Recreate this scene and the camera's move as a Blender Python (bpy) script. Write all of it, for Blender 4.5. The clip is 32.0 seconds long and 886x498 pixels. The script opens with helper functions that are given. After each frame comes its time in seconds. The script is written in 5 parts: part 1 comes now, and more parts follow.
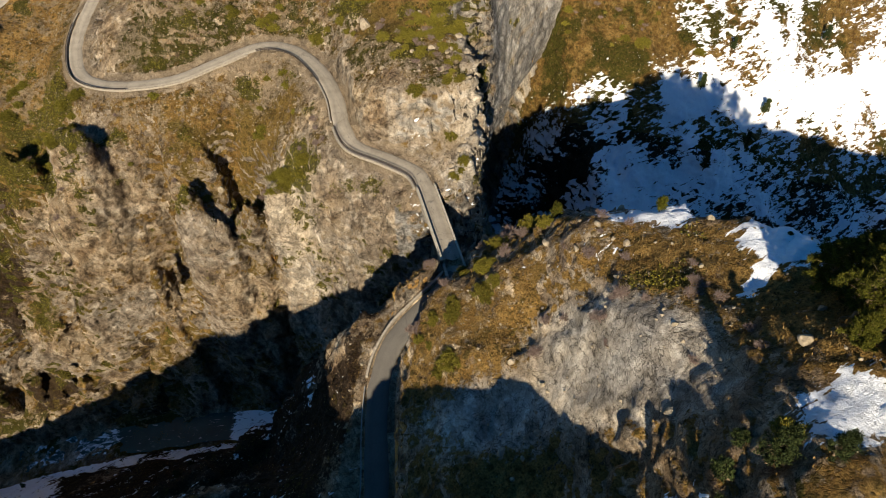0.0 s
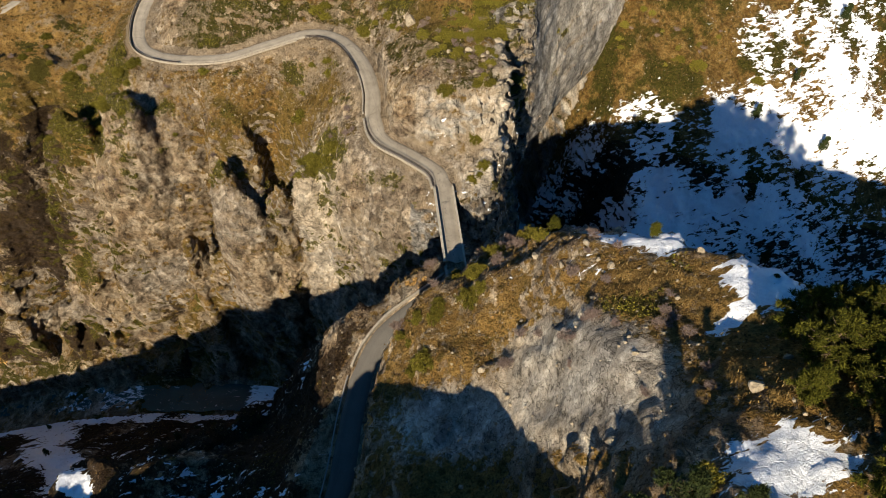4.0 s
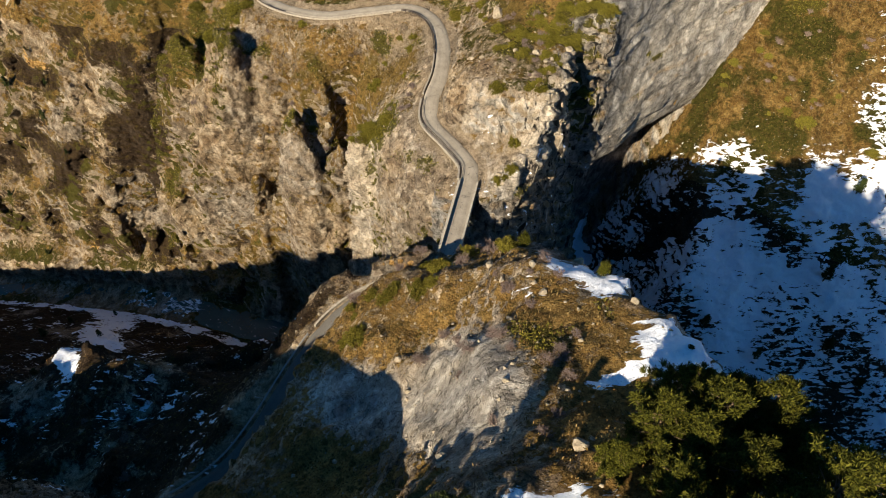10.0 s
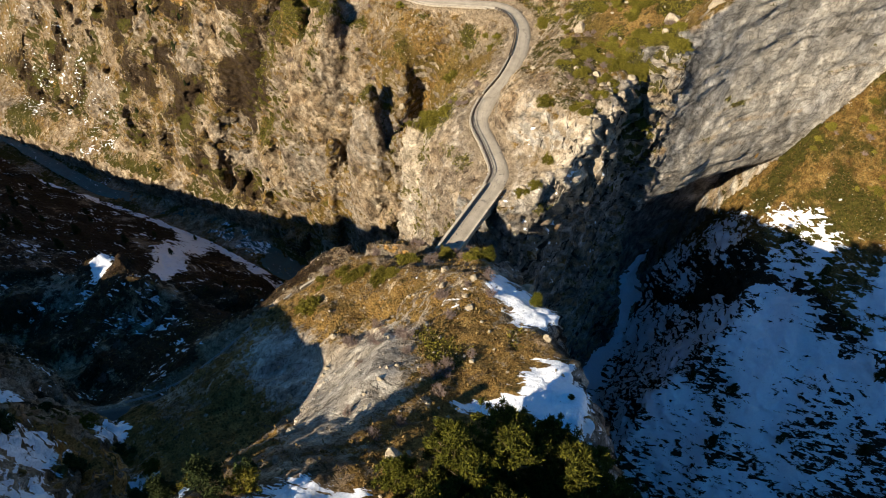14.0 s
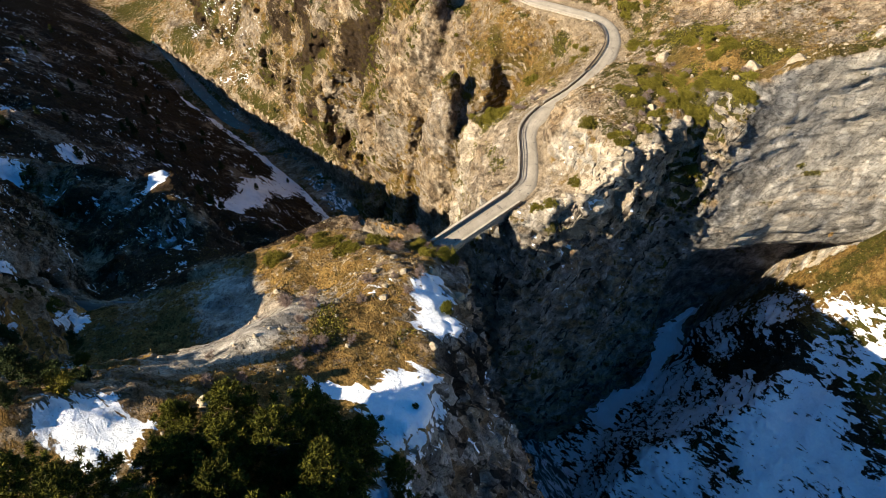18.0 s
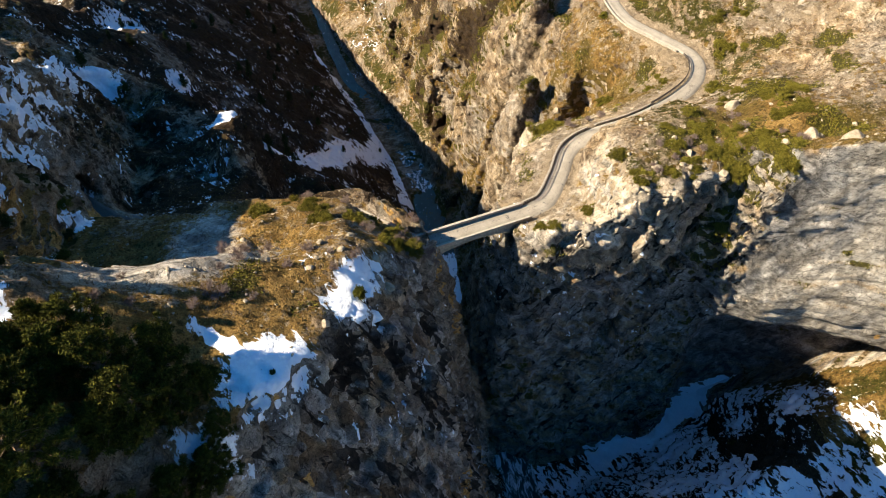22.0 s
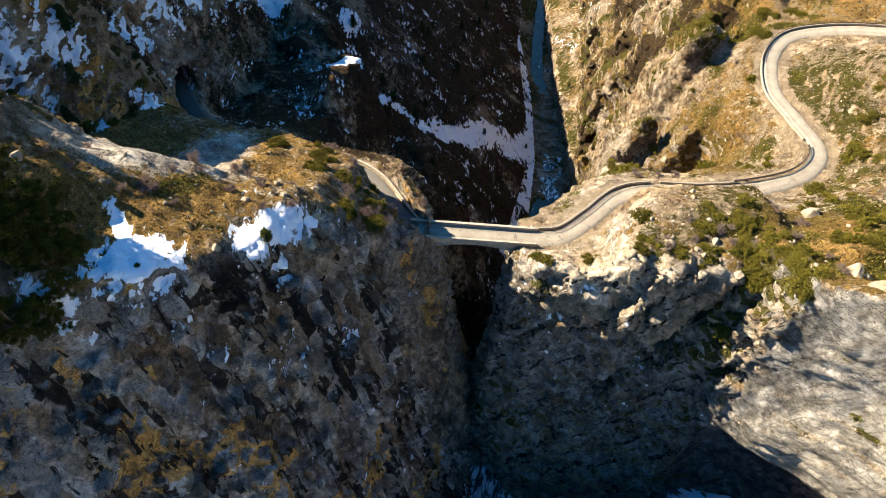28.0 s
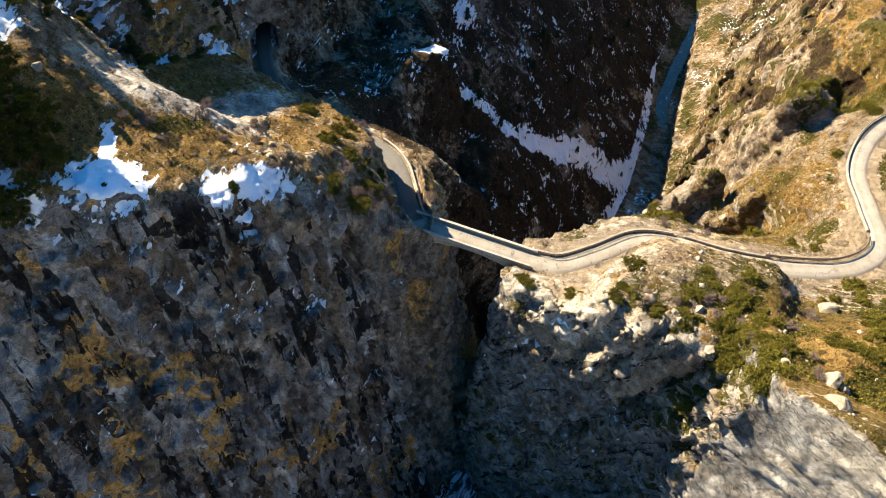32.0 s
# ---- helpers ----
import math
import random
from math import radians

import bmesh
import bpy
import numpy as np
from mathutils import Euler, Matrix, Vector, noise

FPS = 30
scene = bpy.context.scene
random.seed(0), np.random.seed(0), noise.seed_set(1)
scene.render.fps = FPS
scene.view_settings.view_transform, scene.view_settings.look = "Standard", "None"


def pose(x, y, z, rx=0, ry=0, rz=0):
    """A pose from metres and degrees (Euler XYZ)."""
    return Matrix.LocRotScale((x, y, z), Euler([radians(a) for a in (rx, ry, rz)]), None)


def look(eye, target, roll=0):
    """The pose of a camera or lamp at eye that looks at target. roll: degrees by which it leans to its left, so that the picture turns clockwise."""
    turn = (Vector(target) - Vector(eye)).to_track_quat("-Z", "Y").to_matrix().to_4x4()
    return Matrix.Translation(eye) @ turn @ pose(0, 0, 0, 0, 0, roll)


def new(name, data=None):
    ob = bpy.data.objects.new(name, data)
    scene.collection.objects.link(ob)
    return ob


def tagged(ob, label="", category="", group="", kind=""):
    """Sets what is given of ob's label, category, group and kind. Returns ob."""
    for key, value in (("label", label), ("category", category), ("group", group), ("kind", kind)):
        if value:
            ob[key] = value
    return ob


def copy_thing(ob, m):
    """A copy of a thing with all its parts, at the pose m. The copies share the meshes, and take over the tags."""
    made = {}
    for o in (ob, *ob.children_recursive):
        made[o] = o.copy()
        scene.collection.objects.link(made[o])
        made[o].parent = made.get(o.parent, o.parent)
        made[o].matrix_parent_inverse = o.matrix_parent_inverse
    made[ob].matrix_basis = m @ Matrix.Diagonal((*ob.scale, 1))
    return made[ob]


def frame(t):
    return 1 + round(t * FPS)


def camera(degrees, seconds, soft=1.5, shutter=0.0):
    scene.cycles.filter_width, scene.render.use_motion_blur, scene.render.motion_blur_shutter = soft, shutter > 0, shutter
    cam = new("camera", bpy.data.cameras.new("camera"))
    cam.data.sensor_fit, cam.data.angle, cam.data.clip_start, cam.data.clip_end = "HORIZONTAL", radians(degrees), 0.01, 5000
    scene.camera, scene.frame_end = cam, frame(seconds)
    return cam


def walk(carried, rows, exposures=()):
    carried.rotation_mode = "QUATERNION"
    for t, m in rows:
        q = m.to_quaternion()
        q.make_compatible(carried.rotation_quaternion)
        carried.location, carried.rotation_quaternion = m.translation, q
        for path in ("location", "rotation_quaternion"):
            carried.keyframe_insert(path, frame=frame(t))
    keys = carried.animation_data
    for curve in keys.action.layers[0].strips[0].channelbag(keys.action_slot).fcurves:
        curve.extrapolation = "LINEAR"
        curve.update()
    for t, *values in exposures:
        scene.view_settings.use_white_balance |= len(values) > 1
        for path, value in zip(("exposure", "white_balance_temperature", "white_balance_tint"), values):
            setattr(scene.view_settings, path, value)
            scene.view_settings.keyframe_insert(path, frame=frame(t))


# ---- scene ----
cam = camera(65.4, 32.0, 0.9)
METRES, EYE, TILT, LEAN, TURN = 190.0, 103.0, -51.56, 0.6, 0.0
ROWS = [
    (0.0, 0.0, 0.0, 0.0, 0.0, 0.0, -0.0),
    (0.5, 0.0064, 0.0, 0.0008, 0.47, -0.01, -0.62),
    (1.0, 0.0132, 0.0003, 0.0016, 0.95, -0.06, -1.26),
    (1.5, 0.0202, 0.0007, 0.0025, 1.46, -0.08, -1.94),
    (2.0, 0.0275, 0.0015, 0.0034, 1.97, -0.12, -2.62),
    (2.5, 0.0351, 0.0018, 0.0041, 2.77, -0.15, -3.68),
    (3.0, 0.0433, 0.0011, 0.0031, 3.71, -0.12, -4.94),
    (3.5, 0.0519, 0.0017, 0.003, 4.47, -0.14, -5.92),
    (5.5, 0.0907, 0.0027, 0.0092, 7.49, -0.74, -9.79),
    (6.0, 0.1011, 0.0041, 0.011, 8.31, -0.92, -10.88),
    (6.5, 0.112, 0.0059, 0.0129, 9.22, -1.15, -12.04),
    (7.0, 0.1233, 0.0079, 0.0152, 10.15, -1.41, -13.23),
    (7.5, 0.1352, 0.0105, 0.0179, 11.14, -1.7, -14.45),
    (8.0, 0.1474, 0.0138, 0.0207, 12.23, -2.05, -15.74),
    (8.5, 0.159, 0.0166, 0.024, 13.29, -2.4, -16.99),
    (9.0, 0.1715, 0.02, 0.0279, 14.42, -2.8, -18.34),
    (9.5, 0.1844, 0.0231, 0.0327, 15.62, -3.27, -19.71),
    (10.0, 0.1975, 0.0265, 0.0382, 16.9, -3.79, -21.13),
    (10.5, 0.2108, 0.0301, 0.0442, 18.26, -4.35, -22.57),
    (11.0, 0.2242, 0.0334, 0.0512, 19.69, -5.0, -24.04),
    (11.5, 0.2378, 0.0374, 0.0587, 21.22, -5.73, -25.58),
    (12.0, 0.2518, 0.0419, 0.0668, 22.86, -6.54, -27.12),
    (12.5, 0.2655, 0.046, 0.0759, 24.57, -7.44, -28.69),
    (13.0, 0.279, 0.0515, 0.0852, 26.35, -8.38, -30.25),
    (13.5, 0.2927, 0.0575, 0.0949, 28.22, -9.42, -31.8),
    (14.0, 0.3063, 0.0646, 0.1051, 30.21, -10.56, -33.36),
    (14.5, 0.3195, 0.0716, 0.1159, 32.33, -11.8, -34.94),
    (16.5, 0.3667, 0.1045, 0.1645, 41.59, -17.88, -40.69),
    (17.0, 0.3772, 0.1136, 0.1769, 44.07, -19.61, -41.95),
    (17.5, 0.3871, 0.1231, 0.1894, 46.65, -21.46, -43.18),
    (18.0, 0.3964, 0.1327, 0.2025, 49.37, -23.43, -44.36),
    (18.5, 0.4049, 0.1422, 0.2159, 52.15, -25.44, -45.43),
    (19.0, 0.4128, 0.1524, 0.2293, 55.03, -27.57, -46.44),
    (19.5, 0.4197, 0.1626, 0.2428, 57.96, -29.76, -47.4),
    (20.0, 0.4261, 0.1728, 0.2562, 61.02, -32.09, -48.29),
    (20.5, 0.4317, 0.1829, 0.2705, 64.14, -34.53, -49.04),
    (21.0, 0.4365, 0.1934, 0.2844, 67.37, -37.05, -49.72),
    (21.5, 0.4408, 0.2037, 0.2988, 70.71, -39.67, -50.31),
    (22.0, 0.4443, 0.214, 0.3134, 74.15, -42.39, -50.79),
    (22.5, 0.4473, 0.2249, 0.3276, 77.67, -45.18, -51.18),
    (23.0, 0.4494, 0.2355, 0.3424, 81.25, -48.05, -51.45),
    (23.5, 0.4508, 0.2462, 0.3572, 84.89, -50.95, -51.61),
    (24.0, 0.4514, 0.2571, 0.3716, 88.53, -53.88, -51.67),
    (24.5, 0.4517, 0.2679, 0.3862, 92.11, -56.76, -51.59),
    (25.0, 0.451, 0.2786, 0.4008, 95.69, -59.6, -51.41),
    (25.5, 0.4499, 0.2896, 0.4153, 99.25, -62.42, -51.1),
    (27.5, 0.4383, 0.3324, 0.4731, 112.79, -73.04, -48.86),
    (28.0, 0.4333, 0.3428, 0.4874, 115.96, -75.48, -48.06),
    (28.5, 0.4276, 0.353, 0.5014, 119.03, -77.81, -47.17),
    (29.0, 0.4214, 0.3634, 0.5151, 122.0, -80.01, -46.21),
    (29.5, 0.4146, 0.3738, 0.5285, 124.84, -82.08, -45.17),
    (30.0, 0.407, 0.384, 0.5417, 127.6, -84.06, -44.06),
    (30.5, 0.3989, 0.394, 0.5548, 130.22, -85.86, -42.9),
    (31.0, 0.3902, 0.4041, 0.5674, 132.74, -87.56, -41.68),
    (31.5, 0.3808, 0.4139, 0.5797, 135.19, -89.17, -40.42),
    (32.0, 0.3708, 0.4232, 0.5918, 137.52, -90.66, -39.11),
]
walk(cam, [(t, pose(0, 0, EYE, TILT, LEAN, TURN) @ pose(METRES * x, METRES * y, METRES * z, 90 + pitch, roll, yaw)) for t, x, y, z, yaw, pitch, roll in ROWS], [(0.0, 0.84), (10.0, 1.05), (18.0, 1.57), (25.0, 1.9), (32.0, 2.12)])

# ---------- light ----------
SUN_ELEV, SUN_FROM = 32.0, 187.0          # degrees above the horizon; compass bearing of the sun, north = +y
world = bpy.data.worlds.new("sky")
scene.world = world
world.use_nodes = True
wn = world.node_tree.nodes
sky = wn.new("ShaderNodeTexSky")
sky.sky_type, sky.sun_disc = "NISHITA", False
sky.sun_elevation, sky.sun_rotation = radians(SUN_ELEV), radians(SUN_FROM)
sky.altitude, sky.air_density, sky.dust_density, sky.ozone_density = 900, 1.0, 0.3, 2.0
wn["Background"].inputs[1].default_value = 0.054
deep = wn.new("ShaderNodeHueSaturation")
deep.inputs["Saturation"].default_value = 1.4
world.node_tree.links.new(sky.outputs[0], deep.inputs["Color"])
world.node_tree.links.new(deep.outputs[0], wn["Background"].inputs[0])
sun = new("sun", bpy.data.lights.new("sun", "SUN"))
sun.data.energy, sun.data.angle, sun.data.color = 5.0, radians(0.53), (1.0, 0.86, 0.65)
_a, _e = radians(SUN_FROM), radians(SUN_ELEV)
SUN_DIR = Vector((math.sin(_a) * math.cos(_e), math.cos(_a) * math.cos(_e), math.sin(_e)))
sun.matrix_world = look(SUN_DIR * 400, (0, 0, 0))


# ---------- materials ----------
def nodes_of(name):
    m = bpy.data.materials.new(name)
    m.use_nodes = True
    return m, m.node_tree.nodes, m.node_tree.links, m.node_tree.nodes["Principled BSDF"]


class Net:
    """Short hand for building a node tree."""

    def __init__(self, name, rough=0.9):
        self.m, self.n, self.l, self.bsdf = nodes_of(name)
        self.bsdf.inputs["Roughness"].default_value = rough
        self.bsdf.inputs["Specular IOR Level"].default_value = 0.08
        self.geo = self.n.new("ShaderNodeNewGeometry")
        self.pos = self.geo.outputs["Position"]

    def put(self, socket, value):
        if hasattr(value, "is_output"):
            self.l.new(value, socket)
        else:
            socket.default_value = value

    def scaled(self, sx, sy, sz, rx=0, ry=0, rz=0, src=None):
        n = self.n.new("ShaderNodeMapping")
        n.inputs["Scale"].default_value = (sx, sy, sz)
        n.inputs["Rotation"].default_value = (radians(rx), radians(ry), radians(rz))
        self.l.new(src or self.pos, n.inputs["Vector"])
        return n.outputs[0]

    def noise(self, scale, detail=4, rough=0.55, vec=None, dist=0.0):
        n = self.n.new("ShaderNodeTexNoise")
        n.inputs["Scale"].default_value, n.inputs["Detail"].default_value = scale, detail
        n.inputs["Roughness"].default_value, n.inputs["Distortion"].default_value = rough, dist
        self.l.new(vec or self.pos, n.inputs["Vector"])
        return n.outputs["Fac"]

    def voronoi(self, scale, feature="F1", vec=None):
        n = self.n.new("ShaderNodeTexVoronoi")
        n.feature = feature
        n.inputs["Scale"].default_value = scale
        self.l.new(vec or self.pos, n.inputs["Vector"])
        return n.outputs["Distance"]

    def chips(self, scale, vec=None):
        """Cells of broken rock: the height of each one's tilted face, and a number of its own."""
        n = self.n.new("ShaderNodeTexVoronoi")
        n.inputs["Scale"].default_value = scale
        self.l.new(vec or self.pos, n.inputs["Vector"])
        d = self.n.new("ShaderNodeVectorMath")
        d.operation = "SUBTRACT"
        self.l.new(vec or self.pos, d.inputs[0])
        self.l.new(n.outputs["Position"], d.inputs[1])
        c = self.n.new("ShaderNodeVectorMath")
        c.operation = "SUBTRACT"
        self.l.new(n.outputs["Color"], c.inputs[0])
        c.inputs[1].default_value = (0.5, 0.5, 0.5)
        k = self.n.new("ShaderNodeVectorMath")
        k.operation = "DOT_PRODUCT"
        self.l.new(d.outputs[0], k.inputs[0])
        self.l.new(c.outputs[0], k.inputs[1])
        s = self.n.new("ShaderNodeSeparateColor")
        self.l.new(n.outputs["Color"], s.inputs[0])
        return k.outputs["Value"], s.outputs[1]

    def bent(self, amount, scale):
        """The place, pushed about by noise, so that straight borders break up."""
        n = self.n.new("ShaderNodeTexNoise")
        n.inputs["Scale"].default_value, n.inputs["Detail"].default_value = scale, 5
        self.l.new(self.pos, n.inputs["Vector"])
        m = self.n.new("ShaderNodeVectorMath")
        m.operation = "MULTIPLY_ADD"
        self.l.new(n.outputs["Color"], m.inputs[0])
        m.inputs[1].default_value = (amount,) * 3
        self.l.new(self.pos, m.inputs[2])
        return m.outputs[0]

    def ramp(self, fac, *stops):
        n = self.n.new("ShaderNodeValToRGB")
        e = n.color_ramp.elements
        while len(e) < len(stops):
            e.new(0.5)
        for el, (p, c) in zip(e, stops):
            el.position = p
            el.color = (*c, 1) if not isinstance(c, (int, float)) else (c, c, c, 1)
        self.put(n.inputs[0], fac)
        return n.outputs[0]

    def mix(self, fac, a, b, mode="MIX"):
        n = self.n.new("ShaderNodeMix")
        n.data_type, n.blend_type = "RGBA", mode
        self.put(n.inputs[0], fac)
        for s, v in ((n.inputs[6], a), (n.inputs[7], b)):
            self.put(s, (*v, 1) if isinstance(v, tuple) and len(v) == 3 else v)
        return n.outputs[2]

    def math(self, op, a, b=0.0):
        n = self.n.new("ShaderNodeMath")
        n.operation = op
        self.put(n.inputs[0], a)
        self.put(n.inputs[1], b)
        return n.outputs[0]

    def attr(self, name):
        n = self.n.new("ShaderNodeAttribute")
        n.attribute_name = name
        return n.outputs["Fac"]

    def rand(self):
        return self.n.new("ShaderNodeObjectInfo").outputs["Random"]

    def island(self):
        return self.geo.outputs["Random Per Island"]

    def bump(self, height, strength=0.5, dist=0.1, normal=None):
        n = self.n.new("ShaderNodeBump")
        n.inputs["Strength"].default_value, n.inputs["Distance"].default_value = strength, dist
        self.l.new(height, n.inputs["Height"])
        if normal:
            self.l.new(normal, n.inputs["Normal"])
        return n.outputs[0]

    def done(self, color, normal=None, rough=None):
        self.put(self.bsdf.inputs["Base Color"], (*color, 1) if isinstance(color, tuple) and len(color) == 3 else color)
        if normal:
            self.l.new(normal, self.bsdf.inputs["Normal"])
        if rough is not None:
            self.put(self.bsdf.inputs["Roughness"], rough)
        return self.m


def make_ground():
    w = Net("mountain_ground", 0.95)
    big = w.noise(0.035, 5, 0.6)
    mid = w.noise(0.22, 7, 0.66, dist=0.6)
    fine = w.noise(1.6, 7, 0.7)
    grit = w.noise(5.0, 6, 0.75)
    # limestone, warm or grey
    warm = w.ramp(mid, (0.30, (0.12, 0.075, 0.04)), (0.46, (0.25, 0.175, 0.10)), (0.56, (0.36, 0.275, 0.175)), (0.68, (0.48, 0.39, 0.27)))
    cool = w.ramp(mid, (0.30, (0.05, 0.046, 0.042)), (0.46, (0.165, 0.155, 0.142)), (0.56, (0.28, 0.268, 0.25)), (0.68, (0.45, 0.43, 0.40)))
    rock = w.mix(w.math("MULTIPLY", w.ramp(big, (0.42, 0.0), (0.62, 1.0)), 0.45), warm, cool)
    rock = w.mix(w.attr("grey"), rock, cool)
    cream = w.ramp(w.math("MULTIPLY", w.math("ADD", fine, mid), 0.5), (0.34, (0.20, 0.17, 0.125)), (0.47, (0.42, 0.37, 0.295)), (0.62, (0.60, 0.55, 0.46)))
    layers = w.noise(1.0, 6, 0.62, vec=w.scaled(0.06, 0.06, 0.75, 8, 14, 0, src=w.bent(1.5, 0.2)), dist=0.3)
    cream = w.mix(0.5, cream, w.ramp(layers, (0.36, 0.42), (0.46, 0.95), (0.52, 1.0), (0.56, 0.7), (0.6, 1.1)), "MULTIPLY")
    cream = w.mix(w.math("MULTIPLY", w.ramp(big, (0.45, 0.0), (0.6, 1.0)), 0.6), cream, cool)
    rock = w.mix(w.math("MULTIPLY", w.attr("pale"), 0.85), rock, cream)

    # weather streaks that follow the beds of the faces
    def beds(v, stretch_by, fine_by, src=None):
        v = Vector(v).normalized()
        a = v.orthogonal().normalized()
        out = w.n.new("ShaderNodeCombineXYZ")
        for k, (axis, s) in enumerate(((a, fine_by), (v.cross(a), fine_by), (v, stretch_by))):
            d = w.n.new("ShaderNodeVectorMath")
            d.operation = "DOT_PRODUCT"
            w.l.new(src or w.pos, d.inputs[0])
            d.inputs[1].default_value = axis * s
            w.l.new(d.outputs["Value"], out.inputs[k])
        return out.outputs[0]

    SOUTH, NORTH = (0.2, 0.36, -0.91), (0.05, -0.55, -0.83)
    run_s = w.noise(1.0, 4, 0.55, vec=beds(SOUTH, 0.035, 0.30), dist=0.35)
    run_n = w.noise(1.0, 6, 0.62, vec=beds(NORTH, 0.05, 0.42), dist=0.4)
    slab = w.noise(1.0, 7, 0.58, vec=beds(SOUTH, 0.03, 0.15), dist=0.5)
    tone = w.ramp(slab, (0.40, (0.035, 0.024, 0.016)), (0.415, (0.13, 0.093, 0.058)), (0.47, (0.21, 0.158, 0.102)), (0.485, (0.17, 0.155, 0.138)), (0.54, (0.25, 0.24, 0.23)), (0.55, (0.31, 0.315, 0.325)), (0.60, (0.29, 0.30, 0.32)), (0.62, (0.50, 0.495, 0.48)))
    tone = w.mix(1.0, tone, w.ramp(mid, (0.34, 0.45), (0.5, 1.0), (0.64, 1.5)), "MULTIPLY")
    slab_h, slab_v = w.chips(1.0, beds(SOUTH, 0.09, 0.36, src=w.bent(2.4, 0.25)))
    plates = w.ramp(slab_v, (0.0, (0.045, 0.032, 0.022)), (0.16, (0.20, 0.145, 0.09)), (0.34, (0.32, 0.25, 0.165)), (0.5, (0.23, 0.22, 0.205)), (0.66, (0.40, 0.38, 0.35)), (0.84, (0.31, 0.26, 0.19)), (1.0, (0.60, 0.57, 0.52)))
    plates = w.mix(1.0, plates, w.ramp(mid, (0.34, 0.55), (0.5, 1.0), (0.64, 1.4)), "MULTIPLY")
    tone = w.mix(0.72, tone, plates)
    rock = w.mix(w.attr("streak"), rock, tone)
    rust = w.noise(1.0, 4, 0.5, vec=beds(SOUTH, 0.05, 0.075), dist=0.6)
    rust = w.ramp(w.math("ADD", rust, w.math("MULTIPLY", w.math("SUBTRACT", w.attr("rust"), 1.0), 0.18)), (0.535, 0.0), (0.55, 1.0))
    rock = w.mix(w.math("MULTIPLY", rust, 0.92), rock, w.ramp(fine, (0.3, (0.30, 0.15, 0.035)), (0.5, (0.52, 0.30, 0.09)), (0.7, (0.68, 0.45, 0.18))))
    for run, key, lo in ((run_s, "streak", 0.54), (run_n, "streak_n", 0.565)):
        streak = w.math("MULTIPLY", w.ramp(run, (lo, 0.0), (lo + 0.025, 1.0)), w.attr(key))
        rock = w.mix(w.math("MULTIPLY", streak, 0.94), rock, (0.012, 0.011, 0.011))
    # cracks and bedding lines
    def vein(n, wide):
        return w.ramp(w.math("ABSOLUTE", w.math("SUBTRACT", n, 0.5)), (0.0, 0.25), (wide, 1.0))

    crack = vein(w.noise(0.35, 4, 0.55, vec=w.scaled(1, 1, 1.6, 20, 15, 0), dist=0.5), 0.018)
    crack2 = vein(w.noise(1.0, 4, 0.6, vec=w.scaled(1, 1, 2.2, 25, 10, 0), dist=0.8), 0.022)
    rock = w.mix(0.9, rock, crack, "MULTIPLY")
    rock = w.mix(0.6, rock, crack2, "MULTIPLY")
    # broken faces, in two sizes
    tilted = w.scaled(1.0, 0.8, 0.55, 24, 18, 0, src=w.bent(1.3, 0.8))
    chip_h, chip_v = w.chips(0.5, tilted)
    chip2_h, chip2_v = w.chips(1.5, tilted)
    rock = w.mix(1.0, rock, w.ramp(chip_v, (0.0, 0.8), (0.5, 1.0), (1.0, 1.25)), "MULTIPLY")
    rock = w.mix(1.0, rock, w.ramp(chip2_v, (0.0, 0.86), (0.5, 1.0), (1.0, 1.16)), "MULTIPLY")
    smoothed = w.math("SUBTRACT", 1.0, w.math("MULTIPLY", w.attr("pale"), 0.6))
    rock = w.mix(smoothed, rock, w.ramp(grit, (0.3, 0.35), (0.5, 1.0), (0.7, 1.45)), "MULTIPLY")
    # dry turf, straw to brown, and heather green
    turf = w.ramp(w.noise(0.5, 7, 0.72), (0.3, (0.05, 0.026, 0.008)), (0.45, (0.135, 0.078, 0.022)), (0.58, (0.235, 0.15, 0.047)), (0.72, (0.33, 0.235, 0.095)))
    green = w.ramp(w.noise(1.3, 5, 0.7), (0.3, (0.018, 0.019, 0.004)), (0.7, (0.085, 0.075, 0.015)))
    turf = w.mix(w.ramp(w.math("ADD", w.noise(0.16, 5, 0.65), w.math("SUBTRACT", w.attr("green"), 0.5)), (0.5, 0.0), (0.62, 1.0)), turf, green)
    turf = w.mix(w.attr("golden"), turf, w.ramp(w.noise(0.3, 6, 0.7), (0.3, (0.17, 0.095, 0.025)), (0.7, (0.36, 0.225, 0.075))))
    turf = w.mix(1.0, turf, w.ramp(w.noise(3.2, 6, 0.8), (0.32, 0.3), (0.68, 1.55)), "MULTIPLY")
    g = w.math("ADD", w.attr("grass"), w.math("MULTIPLY", w.math("SUBTRACT", w.noise(0.7, 7, 0.72), 0.5), 1.6))
    turfed = w.ramp(g, (0.44, 0.0), (0.56, 1.0))
    col = w.mix(turfed, rock, turf)
    # tussocks and low heather, dot by dot
    dots = w.voronoi(0.75, vec=w.mix(0.25, w.pos, w.noise(1.5, 4)))
    dots2 = w.voronoi(2.1, vec=w.mix(0.25, w.pos, w.noise(3.0, 3)))
    dot = w.math("MAXIMUM", w.ramp(dots, (0.20, 1.0), (0.36, 0.0)), w.math("MULTIPLY", w.ramp(dots2, (0.2, 1.0), (0.36, 0.0)), 0.85))
